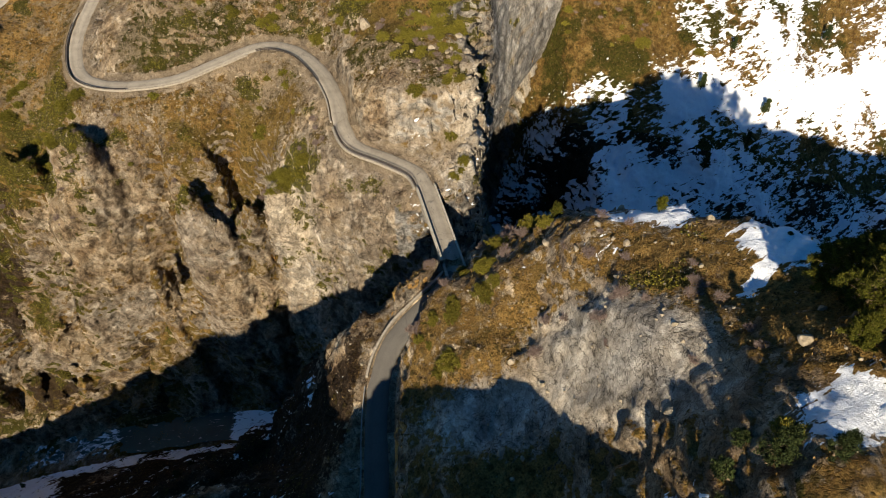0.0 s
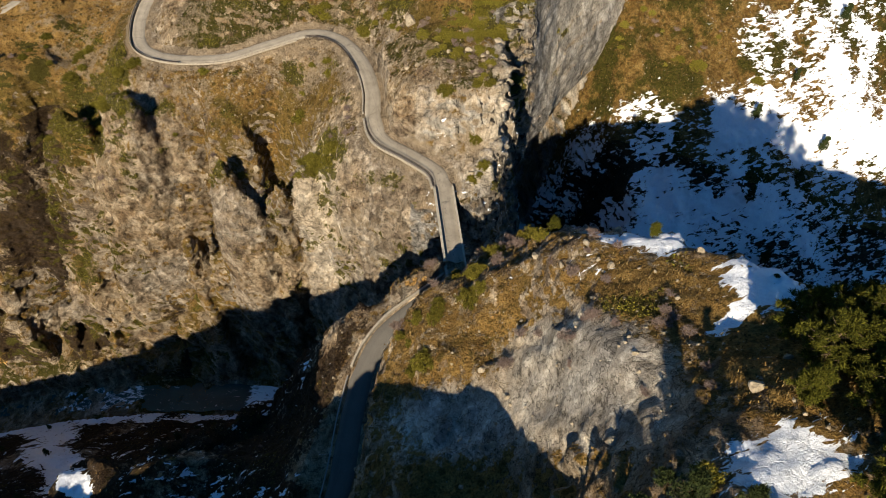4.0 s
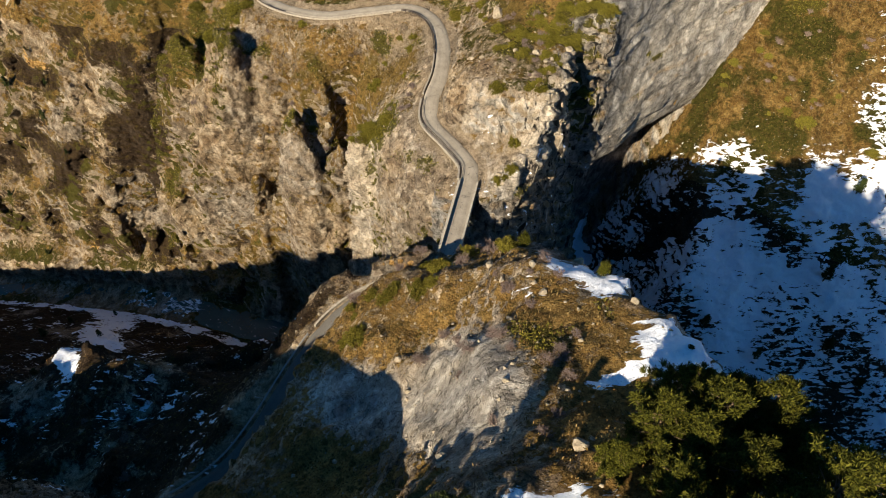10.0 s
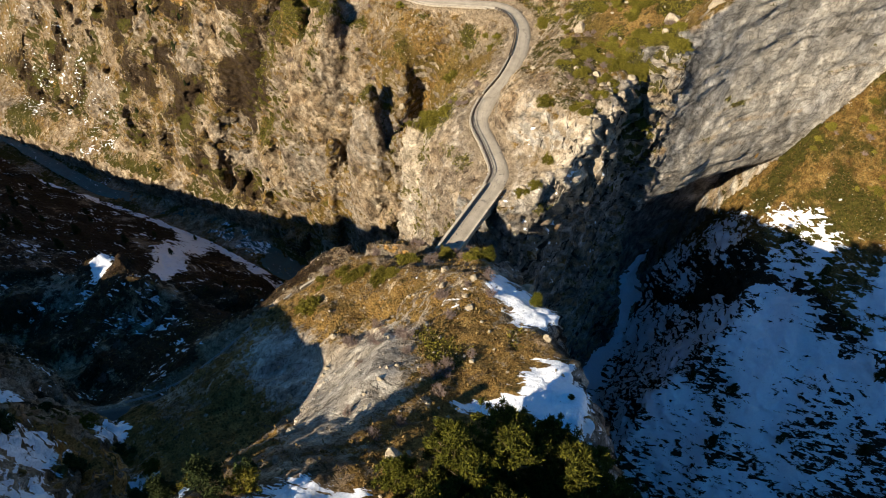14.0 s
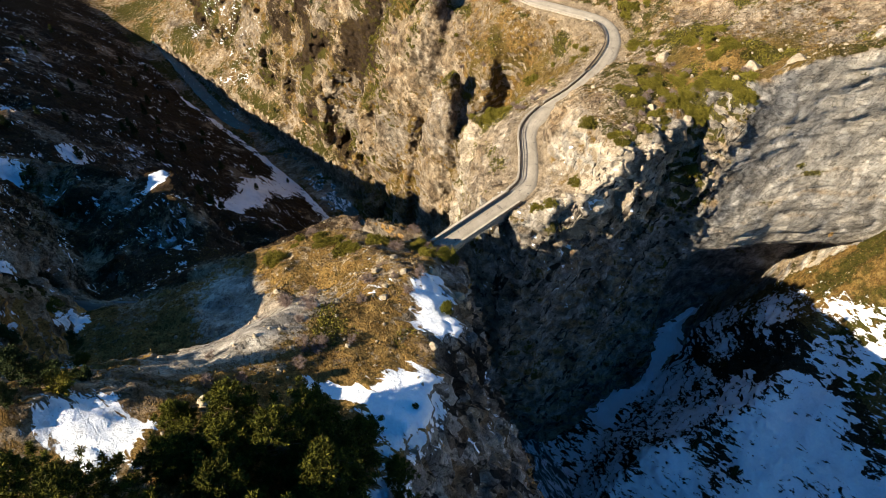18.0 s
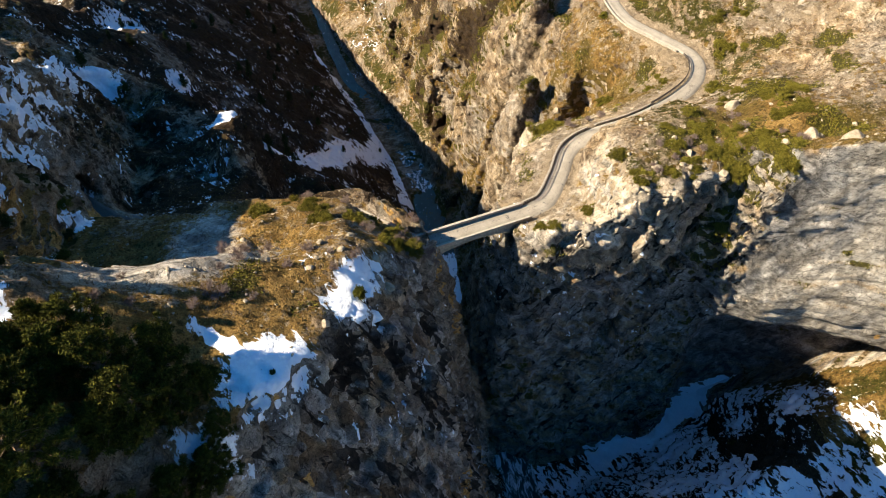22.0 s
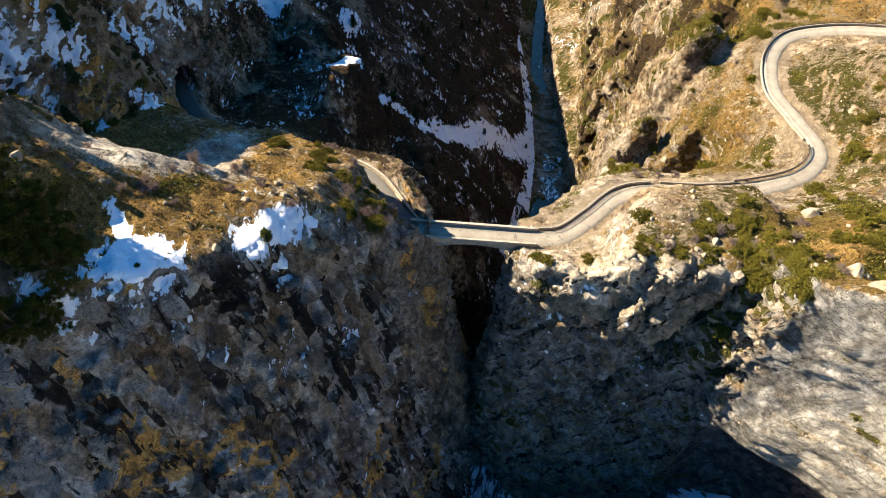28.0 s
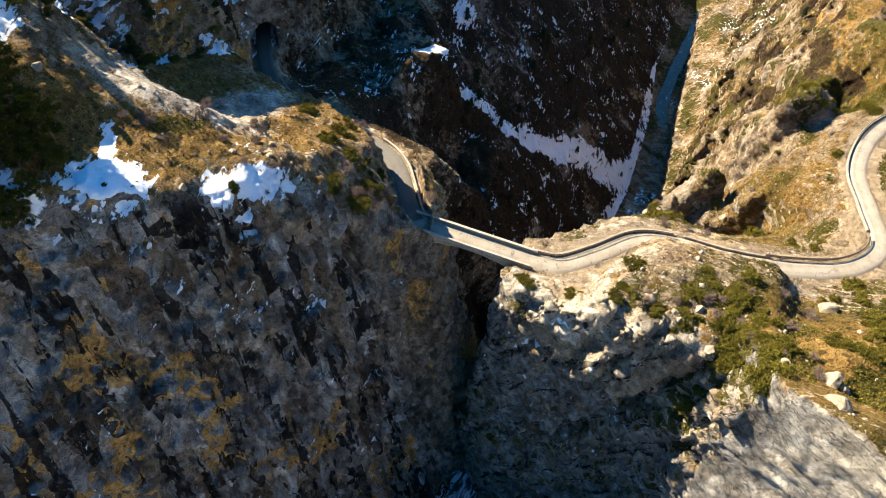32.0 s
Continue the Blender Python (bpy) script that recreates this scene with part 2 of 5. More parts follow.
    dot = w.math("MULTIPLY", dot, w.ramp(w.math("ADD", w.attr("grass"), w.math("MULTIPLY", w.math("SUBTRACT", w.noise(0.13, 5, 0.65), 0.5), 1.6)), (0.40, 0.0), (0.66, 0.85)))
    # thin scree and soil
    soil = w.math("ADD", w.attr("soil"), w.math("MULTIPLY", w.math("SUBTRACT", w.noise(0.4, 7, 0.72), 0.5), 1.4))
    col = w.mix(w.math("MULTIPLY", w.ramp(soil, (0.45, 0.0), (0.6, 1.0)), 0.8), col, w.ramp(grit, (0.3, (0.10, 0.07, 0.042)), (0.5, (0.235, 0.18, 0.118)), (0.7, (0.40, 0.33, 0.235))))
    # leafless scrub, its near-black tones also painting shade into slopes out of the sun
    sc = w.math("ADD", w.attr("scrub_shade"), w.math("MULTIPLY", w.math("SUBTRACT", w.noise(0.55, 7, 0.74), 0.5), 1.4))
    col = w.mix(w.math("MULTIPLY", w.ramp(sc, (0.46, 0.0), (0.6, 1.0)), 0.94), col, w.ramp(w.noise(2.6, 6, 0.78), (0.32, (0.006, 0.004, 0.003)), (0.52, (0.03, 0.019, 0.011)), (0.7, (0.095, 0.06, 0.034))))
    col = w.mix(dot, col, w.ramp(fine, (0.3, (0.025, 0.018, 0.005)), (0.7, (0.10, 0.075, 0.02))))
    # low juniper and heath mats
    mt = w.math("ADD", w.attr("mat"), w.math("MULTIPLY", w.math("SUBTRACT", w.noise(0.9, 6, 0.7), 0.5), 0.9))
    col = w.mix(w.math("MULTIPLY", w.ramp(mt, (0.47, 0.0), (0.53, 1.0)), 0.93), col, w.ramp(w.noise(3.0, 6, 0.75), (0.3, (0.012, 0.012, 0.003)), (0.5, (0.05, 0.046, 0.009)), (0.7, (0.115, 0.10, 0.022))))
    # snow
    s = w.math("ADD", w.attr("snow"), w.math("MULTIPLY", w.math("SUBTRACT", w.noise(1.0, 7, 0.66, vec=beds((0.9, 0.43, 0.0), 0.34, 0.8), dist=0.4), 0.5), 2.0))
    sf = w.ramp(s, (0.495, 0.0), (0.525, 1.0))
    snowc = w.ramp(fine, (0.3, (0.76, 0.80, 0.86)), (0.7, (0.90, 0.92, 0.95)))
    col = w.mix(sf, col, snowc)
    calm = w.math("MULTIPLY", w.math("SUBTRACT", 1.0, w.math("MULTIPLY", sf, 0.75)), smoothed)
    h = w.math("ADD", w.math("MULTIPLY", fine, 1.2), w.math("MULTIPLY", grit, 0.4))
    h = w.math("ADD", h, w.math("MULTIPLY", crack, 0.5))
    h = w.math("ADD", h, w.math("MULTIPLY", crack2, 0.25))
    h = w.math("ADD", h, w.math("MULTIPLY", dot, 0.5))
    chips = w.math("ADD", w.math("MULTIPLY", chip_h, 1.9), w.math("MULTIPLY", chip2_h, 1.8))
    chips = w.math("ADD", w.math("MULTIPLY", chips, w.math("SUBTRACT", 1.0, w.math("MULTIPLY", w.attr("streak"), 0.5))), w.math("MULTIPLY", w.math("MULTIPLY", slab_h, 3.0), w.attr("streak")))
    chips = w.math("MULTIPLY", chips, w.math("SUBTRACT", 1.0, w.math("MULTIPLY", w.attr("pale"), 0.75)))
    h = w.math("ADD", h, w.math("MULTIPLY", chips, w.math("SUBTRACT", 1.0, w.math("MULTIPLY", turfed, 0.75))))
    h = w.math("ADD", w.math("MULTIPLY", h, calm), w.math("MULTIPLY", sf, 0.5))
    nrm = w.bump(h, 1.0, 0.5)
    return w.done(col, nrm)


def make_plain(name, c1, c2, scale=2.0, rough=0.9, bump=0.3, dist=0.05, fine=14.0):
    w = Net(name, rough)
    a = w.noise(scale, 5, 0.6)
    b = w.noise(fine, 4, 0.7)
    col = w.mix(1.0, w.ramp(a, (0.3, c1), (0.7, c2)), w.ramp(b, (0.25, 0.8), (0.75, 1.15)), "MULTIPLY")
    return w.done(col, w.bump(w.math("ADD", a, w.math("MULTIPLY", b, 0.4)), bump, dist))


def make_leaf(name, c1, c2, c3):
    w = Net(name, 0.75)
    col = w.ramp(w.island(), (0.0, c1), (0.5, c2), (1.0, c3))
    col = w.mix(1.0, col, w.ramp(w.rand(), (0.0, 0.75), (1.0, 1.2)), "MULTIPLY")
    return w.done(col)


def make_road():
    w = Net("worn_asphalt", 0.9)
    a = w.noise(0.35, 5, 0.6)
    b = w.noise(6.0, 5, 0.7)
    patch = w.noise(0.9, 4, 0.6, dist=1.0)
    col = w.ramp(a, (0.3, (0.245, 0.215, 0.17)), (0.7, (0.335, 0.30, 0.245)))
    col = w.mix(1.0, col, w.ramp(b, (0.3, 0.8), (0.7, 1.12)), "MULTIPLY")
    u = w.attr("across")
    tread = w.ramp(u, (0.0, 1.12), (0.12, 1.05), (0.28, 0.86), (0.42, 1.06), (0.58, 1.06), (0.72, 0.86), (0.88, 1.05), (1.0, 1.15))
    col = w.mix(0.8, col, tread, "MULTIPLY")
    col = w.mix(w.math("MULTIPLY", w.ramp(patch, (0.62, 0.0), (0.66, 1.0)), w.attr("patched")), col, (0.10, 0.095, 0.09))
    crackv = w.ramp(w.voronoi(0.35, "DISTANCE_TO_EDGE", vec=w.mix(0.3, w.pos, w.noise(1.2, 3))), (0.0, 0.5), (0.012, 1.0))
    col = w.mix(0.7, col, crackv, "MULTIPLY")
    dark = w.attr("fresh")
    col = w.mix(w.math("MULTIPLY", dark, 0.8), col, w.ramp(b, (0.3, (0.06, 0.058, 0.055)), (0.7, (0.10, 0.096, 0.09))))
    return w.done(col, w.bump(b, 0.25, 0.03))


def make_water():
    w = Net("river_water", 0.3)
    w.bsdf.inputs["Specular IOR Level"].default_value = 0.3
    a = w.noise(0.7, 6, 0.7, vec=w.scaled(0.35, 1.0, 1.0), dist=0.8)
    foam = w.ramp(w.math("ADD", a, w.math("MULTIPLY", w.attr("foam"), 0.3)), (0.66, 0.0), (0.76, 1.0))
    col = w.mix(foam, w.ramp(w.noise(0.12, 4), (0.3, (0.004, 0.032, 0.034)), (0.7, (0.014, 0.07, 0.066))), (0.7, 0.76, 0.78))
    return w.done(col, w.bump(a, 0.5, 0.25), w.mix(foam, (0.3,) * 3, (0.7,) * 3))


GROUND = make_ground()
ROAD = make_road()
WATER = make_water()
CONCRETE = make_plain("weathered_concrete", (0.30, 0.265, 0.21), (0.46, 0.42, 0.34), 1.2, 0.9, 0.3, 0.04)
OLD_STONE = make_plain("old_masonry", (0.20, 0.175, 0.14), (0.36, 0.32, 0.26), 2.0, 0.95, 0.5, 0.06)
DARK_STEEL = make_plain("rusty_dark_steel", (0.035, 0.03, 0.027), (0.075, 0.06, 0.05), 3.0, 0.7, 0.2, 0.01)
ZINC = make_plain("dull_galvanised_steel", (0.26, 0.26, 0.25), (0.38, 0.38, 0.36), 3.0, 0.55, 0.1, 0.01)
BOULDER = make_plain("pale_limestone", (0.19, 0.155, 0.105), (0.38, 0.32, 0.235), 1.2, 0.95, 0.9, 0.2, 5.0)
BARK = make_plain("pine_bark", (0.10, 0.07, 0.045), (0.21, 0.15, 0.10), 4.0, 0.95, 0.6, 0.05)
DEADWOOD = make_plain("bleached_dead_wood", (0.24, 0.21, 0.18), (0.38, 0.35, 0.31), 4.0, 0.9, 0.4, 0.03)
TWIG = make_plain("bare_twigs", (0.13, 0.095, 0.08), (0.24, 0.18, 0.155), 2.0, 0.95, 0.2, 0.02)
NEEDLES = make_leaf("pine_needles", (0.018, 0.021, 0.003), (0.05, 0.052, 0.006), (0.105, 0.10, 0.013))
DARK_NEEDLES = make_leaf("spruce_needles", (0.016, 0.026, 0.010), (0.032, 0.045, 0.014), (0.055, 0.068, 0.02))
JUNIPER = make_leaf("juniper_leaves", (0.055, 0.052, 0.007), (0.12, 0.105, 0.014), (0.19, 0.16, 0.028))
DRY_GRASS = make_leaf("dry_grass", (0.07, 0.042, 0.013), (0.15, 0.095, 0.03), (0.27, 0.19, 0.08))


# ---------- numeric helpers ----------
def lattice(ix, iy, iz, seed):
    u = np.uint32
    h = ix.astype(u) * u(374761393) + iy.astype(u) * u(668265263) + iz.astype(u) * u(2147483647) + u(seed * 974634777 & 0xFFFFFFFF)
    h = (h ^ (h >> u(13))) * u(1274126177)
    return ((h ^ (h >> u(16))) & u(0xFFFF)).astype(np.float32) / 32767.5 - 1.0


def facets(x, y, z, size, seed=0):
    """Broken rock: each cell of an uneven lattice is one tilted plane, in about -1..1."""
    x, y, z = (a.astype(np.float32) / size for a in (x, y, z))
    bx, by, bz = (np.floor(a - 0.5).astype(np.int32) for a in (x, y, z))
    best, out = np.full(x.shape, 9.0, np.float32), np.zeros(x.shape, np.float32)
    for a in (0, 1):
        for b in (0, 1):
            for c in (0, 1):
                ix, iy, iz = bx + a, by + b, bz + c
                r = [lattice(ix, iy, iz, seed + k) for k in range(4)]
                dx, dy, dz = x - ix - 0.5 - 0.42 * r[0], y - iy - 0.5 - 0.42 * r[1], z - iz - 0.5 - 0.42 * r[2]
                d = dx * dx + dy * dy + dz * dz
                near = d < best
                best = np.where(near, d, best)
                out = np.where(near, 0.45 * r[3] + 0.9 * (r[1] * dx + r[2] * dy + r[0] * dz), out)
    return out


def vnoise(x, y, z, seed=0):
    """Smooth value noise in -1..1."""
    fx, fy, fz = np.floor(x), np.floor(y), np.floor(z)
    tx, ty, tz = x - fx, y - fy, z - fz
    tx, ty, tz = (t * t * (3 - 2 * t) for t in (tx, ty, tz))
    ix, iy, iz = fx.astype(np.int32), fy.astype(np.int32), fz.astype(np.int32)
    out = 0
    for a in (0, 1):
        wa = tx if a else 1 - tx
        for b in (0, 1):
            wb = wa * (ty if b else 1 - ty)
            for c in (0, 1):
                out = out + wb * (tz if c else 1 - tz) * lattice(ix + a, iy + b, iz + c, seed)
    return out.astype(np.float32)


def fbm(x, y, z, scale, octaves, seed=0, gain=0.5):
    out, amp, f = 0, 1.0, 1.0 / scale
    for o in range(octaves):
        out = out + amp * vnoise(x * f, y * f, z * f, seed + 17 * o)
        amp, f = amp * gain, f * 2.03
    return out


def step(a, b, x):
    t = np.clip((x - a) / (b - a), 0, 1)
    return t * t * (3 - 2 * t)


def smin(a, b, k):
    h = np.clip(0.5 + 0.5 * (b - a) / k, 0, 1)
    return b + (a - b) * h - k * h * (1 - h)


def smax(a, b, k):
    return -smin(-a, -b, k)


def along(line, x, y):
    """Distance in plan to a line of points, the side of it, and the points' further numbers there."""
    line = np.asarray(line, float)
    best = np.full(x.shape, 1e9)
    side = np.zeros(x.shape)
    vals = [np.zeros(x.shape) for _ in range(line.shape[1] - 2)]
    for p, q in zip(line[:-1], line[1:]):
        dx, dy = q[0] - p[0], q[1] - p[1]
        t = np.clip(((x - p[0]) * dx + (y - p[1]) * dy) / (dx * dx + dy * dy), 0, 1)
        ex, ey = x - p[0] - t * dx, y - p[1] - t * dy
        d = np.hypot(ex, ey)
        near = d < best
        best = np.where(near, d, best)
        side = np.where(near, np.sign(dx * ey - dy * ex), side)
        for i, v in enumerate(vals):
            vals[i] = np.where(near, p[2 + i] + t * (q[2 + i] - p[2 + i]), v)
    return best, side, vals


def inside(poly, x, y):
    out = np.zeros(x.shape, bool)
    n = len(poly)
    for i in range(n):
        (x1, y1), (x2, y2) = poly[i][:2], poly[(i + 1) % n][:2]
        if y1 == y2:
            continue
        cross = ((y1 > y) != (y2 > y)) & (x < (x2 - x1) * (y - y1) / (y2 - y1) + x1)
        out ^= cross
    return out


def smooth_line(pts, each=1.0):
    """A Catmull-Rom line through the points, sampled evenly."""
    pts = [Vector(p) for p in pts]
    pts = [2 * pts[0] - pts[1], *pts, 2 * pts[-1] - pts[-2]]
    out = []
    for a, b, c, d in zip(pts, pts[1:], pts[2:], pts[3:]):
        n = max(2, int((c - b).length / each))
        for i in range(n):
            t = i / n
            out.append(0.5 * (2 * b + (c - a) * t + (2 * a - 5 * b + 4 * c - d) * t * t + (3 * b - a - 3 * c + d) * t ** 3))
    out.append(pts[-2])
    return out


# ---------- the plan ----------
# roads: x, y, z
BRIDGE_S, BRIDGE_N = Vector((1.6, 81.0, -7.2)), Vector((-4.9, 106.0, -9.0))
ROAD_N = [(-4.9, 106.0, -9.0), (-7.5, 111.5, -9.2), (-14.5, 116.5, -9.6), (-22.5, 121.5, -9.9), (-26.0, 129.0, -9.6), (-28.5, 139.0, -9.6), (-33.5, 150.0, -10.2),
          (-41.5, 160.5, -11.2), (-52.0, 164.8, -12.4), (-64.0, 160.0, -14.2), (-76.0, 155.0, -16.2), (-92.0, 155.0, -18.0), (-103.5, 160.0, -18.8),
          (-109.0, 171.0, -18.2), (-110.5, 184.0, -16.8), (-109.5, 205.0, -14.0), (-112.0, 240.0, -10.0)]
ROAD_S = [(1.6, 81.0, -7.2), (-0.6, 78.0, -7.2), (-5.2, 73.0, -7.5), (-9.3, 68.0, -8.0), (-12.2, 61.0, -9.0), (-12.8, 51.0, -9.8), (-12.2, 40.0, -10.0),
          (-12.6, 31.0, -10.0), (-15.5, 23.0, -10.0), (-20.5, 16.0, -10.0), (-27.0, 9.0, -10.0), (-36.0, 0.0, -10.0)]
# the gorge's two walls: x, y, height of the line, steepness
WALL_N = [(-460, 60, -175, 1.2), (-250, 84, -151, 1.9), (-190, 95, -142, 2.6), (-140, 105, -132, 3.2), (-118, 107, -127, 3.0), (-90, 110, -118, 2.9),
          (-62, 112, -100, 3.6), (-44, 114, -70, 6.0), (-22, 106, -23, 7.0), (-9, 102.6, -18, 9.0), (-2, 101.4, -20, 10), (4, 103.6, -22, 10), (8, 110, -25, 11), (9.6, 118, -30, 12),
          (10.2, 128, -25, 12), (8.0, 137, -20, 12), (8.5, 145, -20, 12), (11.5, 150, -10, 14), (12.6, 156, -5, 24), (17.2, 169, -18, 40), (22.5, 181, -10, 40), (33, 200, 0, 25),
          (56, 240, 10, 15), (110, 300, 15, 10)]
WALL_S = [(-460, 15, -175, 0.6), (-250, 55, -151, 0.95), (-165, 80, -137, 1.0), (-138, 87, -132, 1.0), (-104, 90, -124, 0.95), (-72, 91, -116, 1.5), (-50, 90, -110, 2.2),
          (-30, 86, -80, 3.6), (-19, 77, -36, 5.0), (-11, 79.5, -20, 7.0), (-4, 84.2, -14, 9.0), (3.5, 86, -11, 8.0), (10, 85.2, -8, 6.5), (18, 82, -4, 5.5), (27, 75.5, 13, 4.0),
          (34, 70.5, 17, 3.4), (41, 66, 22, 3.2), (47, 61, 27, 3.0), (53, 55, 27, 2.4), (62, 47, 28, 1.9), (80, 36, 26, 1.7), (120, 20, 20, 1.5), (260, -30, 0, 1.2)]
POLY_N = WALL_N + [(110, 700), (-900, 700), (-900, 60)]
POLY_S = WALL_S + [(700, -30), (700, -600), (-900, -600), (-900, 15)]
RIVER = [(-460, 38, -178), (-250, 68, -153), (-200, 82, -146.5), (-168, 91, -140), (-140, 97, -134), (-112, 99, -128), (-80, 100, -121), (-50, 99, -114), (-20, 95, -110), (5, 96.5, -106.5),
         (16, 105, -105), (40, 108, -104), (80, 104, -102), (160, 90, -98), (400, 60, -90)]


def plan(x, y):
    """All that depends on the place in plan alone."""
    # north side: the road's bench, the hillside above it and the steep slope below it
    line = [tuple(p) for p in smooth_line(ROAD_N, 4.0)]
    d, side, (zr,) = along(line, x, y)
    up = side < 0
    rise = 0.62 * np.maximum(d - 2.2, 0) * step(0, 14, d + 2) - 0.004 * np.maximum(d - 40, 0) ** 2 * (d < 90)
    drop = 0.5 * np.maximum(d - 2.6, 0) + 0.78 * np.maximum(d - 8, 0)
    hn = np.where(up, zr + rise, zr - drop)
    # meadow bench in the north-west
    mead = -22 + 0.10 * (y - 190) - 0.05 * (x + 150)
    hn = np.where(x < -118, smax(hn, np.minimum(mead, -22 - 1.3 * np.maximum(165 + 0.55 * (x + 118) - y, 0)), 8.0), hn)
    # knobs, ribs and gullies that run down to the river
    wx = x + 5 * fbm(x, y, x * 0, 17, 2, 61)
    ribs = 0.5 * fbm(x, y, x * 0, 15, 3, 64) + 1 - 2.2 * np.abs(vnoise((wx + 0.25 * y) / 15, y / 25, x * 0, 62)) + 0.5 * (1 - 2.2 * np.abs(vnoise((wx - 0.2 * y) / 7, y / 11, x * 0, 63)))
    spur = x * 0
    for pts, wide, deep in (([(-84, 144), (-82, 134), (-90, 128), (-99, 121), (-120, 108)], 3.0, 9.0), ([(-61, 156), (-61, 141), (-55, 127), (-53, 114)], 3.2, 8.0),
                            ([(-81, 128), (-79, 119), (-73, 108)], 2.6, 8.0), ([(-132, 146), (-142, 128), (-150, 112)], 4.0, 9.0), ([(-108, 146), (-110, 132), (-116, 122)], 2.5, 5.0)):
        dg = along(pts, wx, y)[0]
        spur = spur - deep * np.exp(-(dg / wide) ** 2)
    for cx, cy, r, high in ((-101, 134, 13, 10), (-67, 122, 9, 10), (-110, 121, 8, 6), (-83, 120, 6, 6), (-47, 120, 8, 4), (-121, 136, 11, 8), (-72, 140, 8, 3)):
        lee = step(0.2, 0.6, ((x - cx) * 0.62 + (y - cy) * 0.78) / r + 0.15 * vnoise(x / 4, y / 4, x * 0, 65))
        spur = spur + high * np.clip(1.2 - ((x - cx) ** 2 + (y - cy) ** 2) / r ** 2, 0, 1) ** 0.7 * (1 - 0.7 * lee)
    low = step(5, 22, d) * ~up
    gn = 1.5 * spur * low * step(-28, -44, x)
    gr = 1.7 * ribs * step(9, 28, d) * ~up * step(-28, -44, x)
    fan = np.maximum(fbm(x, y, x * 0, 26, 3, 5), -1)
    hn = hn + 4.5 * fan * step(6, 30, d)
    # the road's cutting: a steep bank on its uphill side
    crest = step(119, 126, y) * step(154, 146, y) * (x > -45) * up
    hn = hn + 7.2 * step(2.2, 4.6, d) * crest
    hn = hn + (smin(hn, 4.0 + 0.1 * (x + 12), 4.0) - hn) * crest
    dn, _, (zn, kn) = along(WALL_N, x, y)
    sn = np.where(inside(POLY_N, x, y), dn, -dn)
    # south rock, its top tilted up to the south-east, and the mountain behind it
    rock = 4.5 + 0.5 * np.minimum(x + 6, 20) + 1.15 * np.clip(x - 14, 0, 10) + 0.30 * np.maximum(x - 24, 0)
    rock = rock - 0.75 * np.maximum(y - 68, 0) - 0.2 * (y - 52) * step(18, 26, x) + 0.45 * np.maximum(50 - y, 0) * step(18, 36, x)
    rock = rock + 1.8 * fbm(x, y, x * 0 + 3, 13, 3, 8)
    rock = smin(rock, 46 - 0.0 * x, 6)
    rock = np.where(x < -10, np.where(x > -18.6, -10.0, -150.0), np.maximum(rock, -10))
    back = 34.0 - 0.66 * np.maximum(3 - x, 0) + 0.30 * np.clip(x - 3, 0, 22) + 0.60 * np.minimum(22 - y, 3) + 0.10 * np.clip(19 - y, 0, 26) + 0.5 * np.maximum(-7 - y, 0) - 0.6 * np.maximum(x - 25, 0)
    back = back + 7.0 * step(-22, -42, x) + 6.0 * np.exp(-((x + 14) / 9) ** 2)
    back = back + 2.0 * fbm(x, y, x * 0, 11, 3, 33)
    front = along([(60, 18), (24, 20), (6, 24), (-8, 25), (-17, 21), (-24, 16.5), (-40, 12), (-70, 2), (-120, -40)], x, y)
    fd = np.where(front[1] < 0, -1, 1) * front[0]
    face = -10 + 2.6 * fd + 2.0 * fbm(x, y, x * 0 + 9, 12, 2, 12)
    back = np.minimum(np.minimum(back, 64 + 0.15 * (x + 20) + 5 * fbm(x, y, x * 0, 30, 2, 31)), np.maximum(face, -60))
    west = -10 - 3 * step(-19, -26, x) - 0.33 * np.maximum(-18 - x, 0) + 0.8 * np.maximum(4 - y, 0) * (1 - 0.75 * step(-100, -190, x)) + 3.0 * fbm(x, y, x * 0, 24, 3, 41) * step(-19, -40, x)
    west = west - 1.25 * np.maximum(-19 - x, 0) * step(40, 58, y)
    crags = 1 - 2.4 * np.abs(fbm(x + 0.35 * y, y, x * 0, 34, 3, 42))
    west = west + step(-22, -48, x) * (3.0 * crags + 2.0 * np.tanh(4 * vnoise((x - 0.5 * y) / 14, (y + 0.4 * x) / 20, x * 0, 43)))
    west = np.minimum(west, 75)
    hs = np.maximum(np.maximum(rock, back), west)
    ls = [tuple(p) for p in smooth_line(ROAD_S, 4.0)]
    ds, _, (zs,) = along(ls, x, y)
    cut = zs + np.maximum(ds - 2.8, 0) * 4.5
    hs = np.where(y > 22, np.minimum(hs, cut), hs)
    dsw, _, (zw, kw) = along(WALL_S, x, y)
    ss = np.where(inside(POLY_S, x, y), dsw, -dsw)
    # east bank
    he = -33 + 0.85 * (y - 178) - 0.36 * (x - 38) - 0.25 * np.maximum(y - 215, 0)
    he = he + 2.6 * fbm(x, y, x * 0, 22, 3, 51) + 1.2 * (1 - 2.5 * np.abs(vnoise((x + 0.5 * y) / 12, (y - 0.3 * x) / 24, x * 0, 52)))
    he = he - 2.0 * np.maximum(38 - x + 0.06 * (y - 150) + 0.24 * np.maximum(150 - y, 0), 0)
    # river bed and the snow-filled channel under the north cliff
    dr, _, (zf,) = along(RIVER, x, y)
    bed = zf - 1.5 + 0.25 * np.maximum(dr - 4, 0)
    dc, _, (zc,) = along([(19, 133, -104.5), (17.5, 142, -101), (13, 156, -93), (9, 169, -86), (10, 190, -78), (24, 215, -66), (45, 250, -55)], x, y)
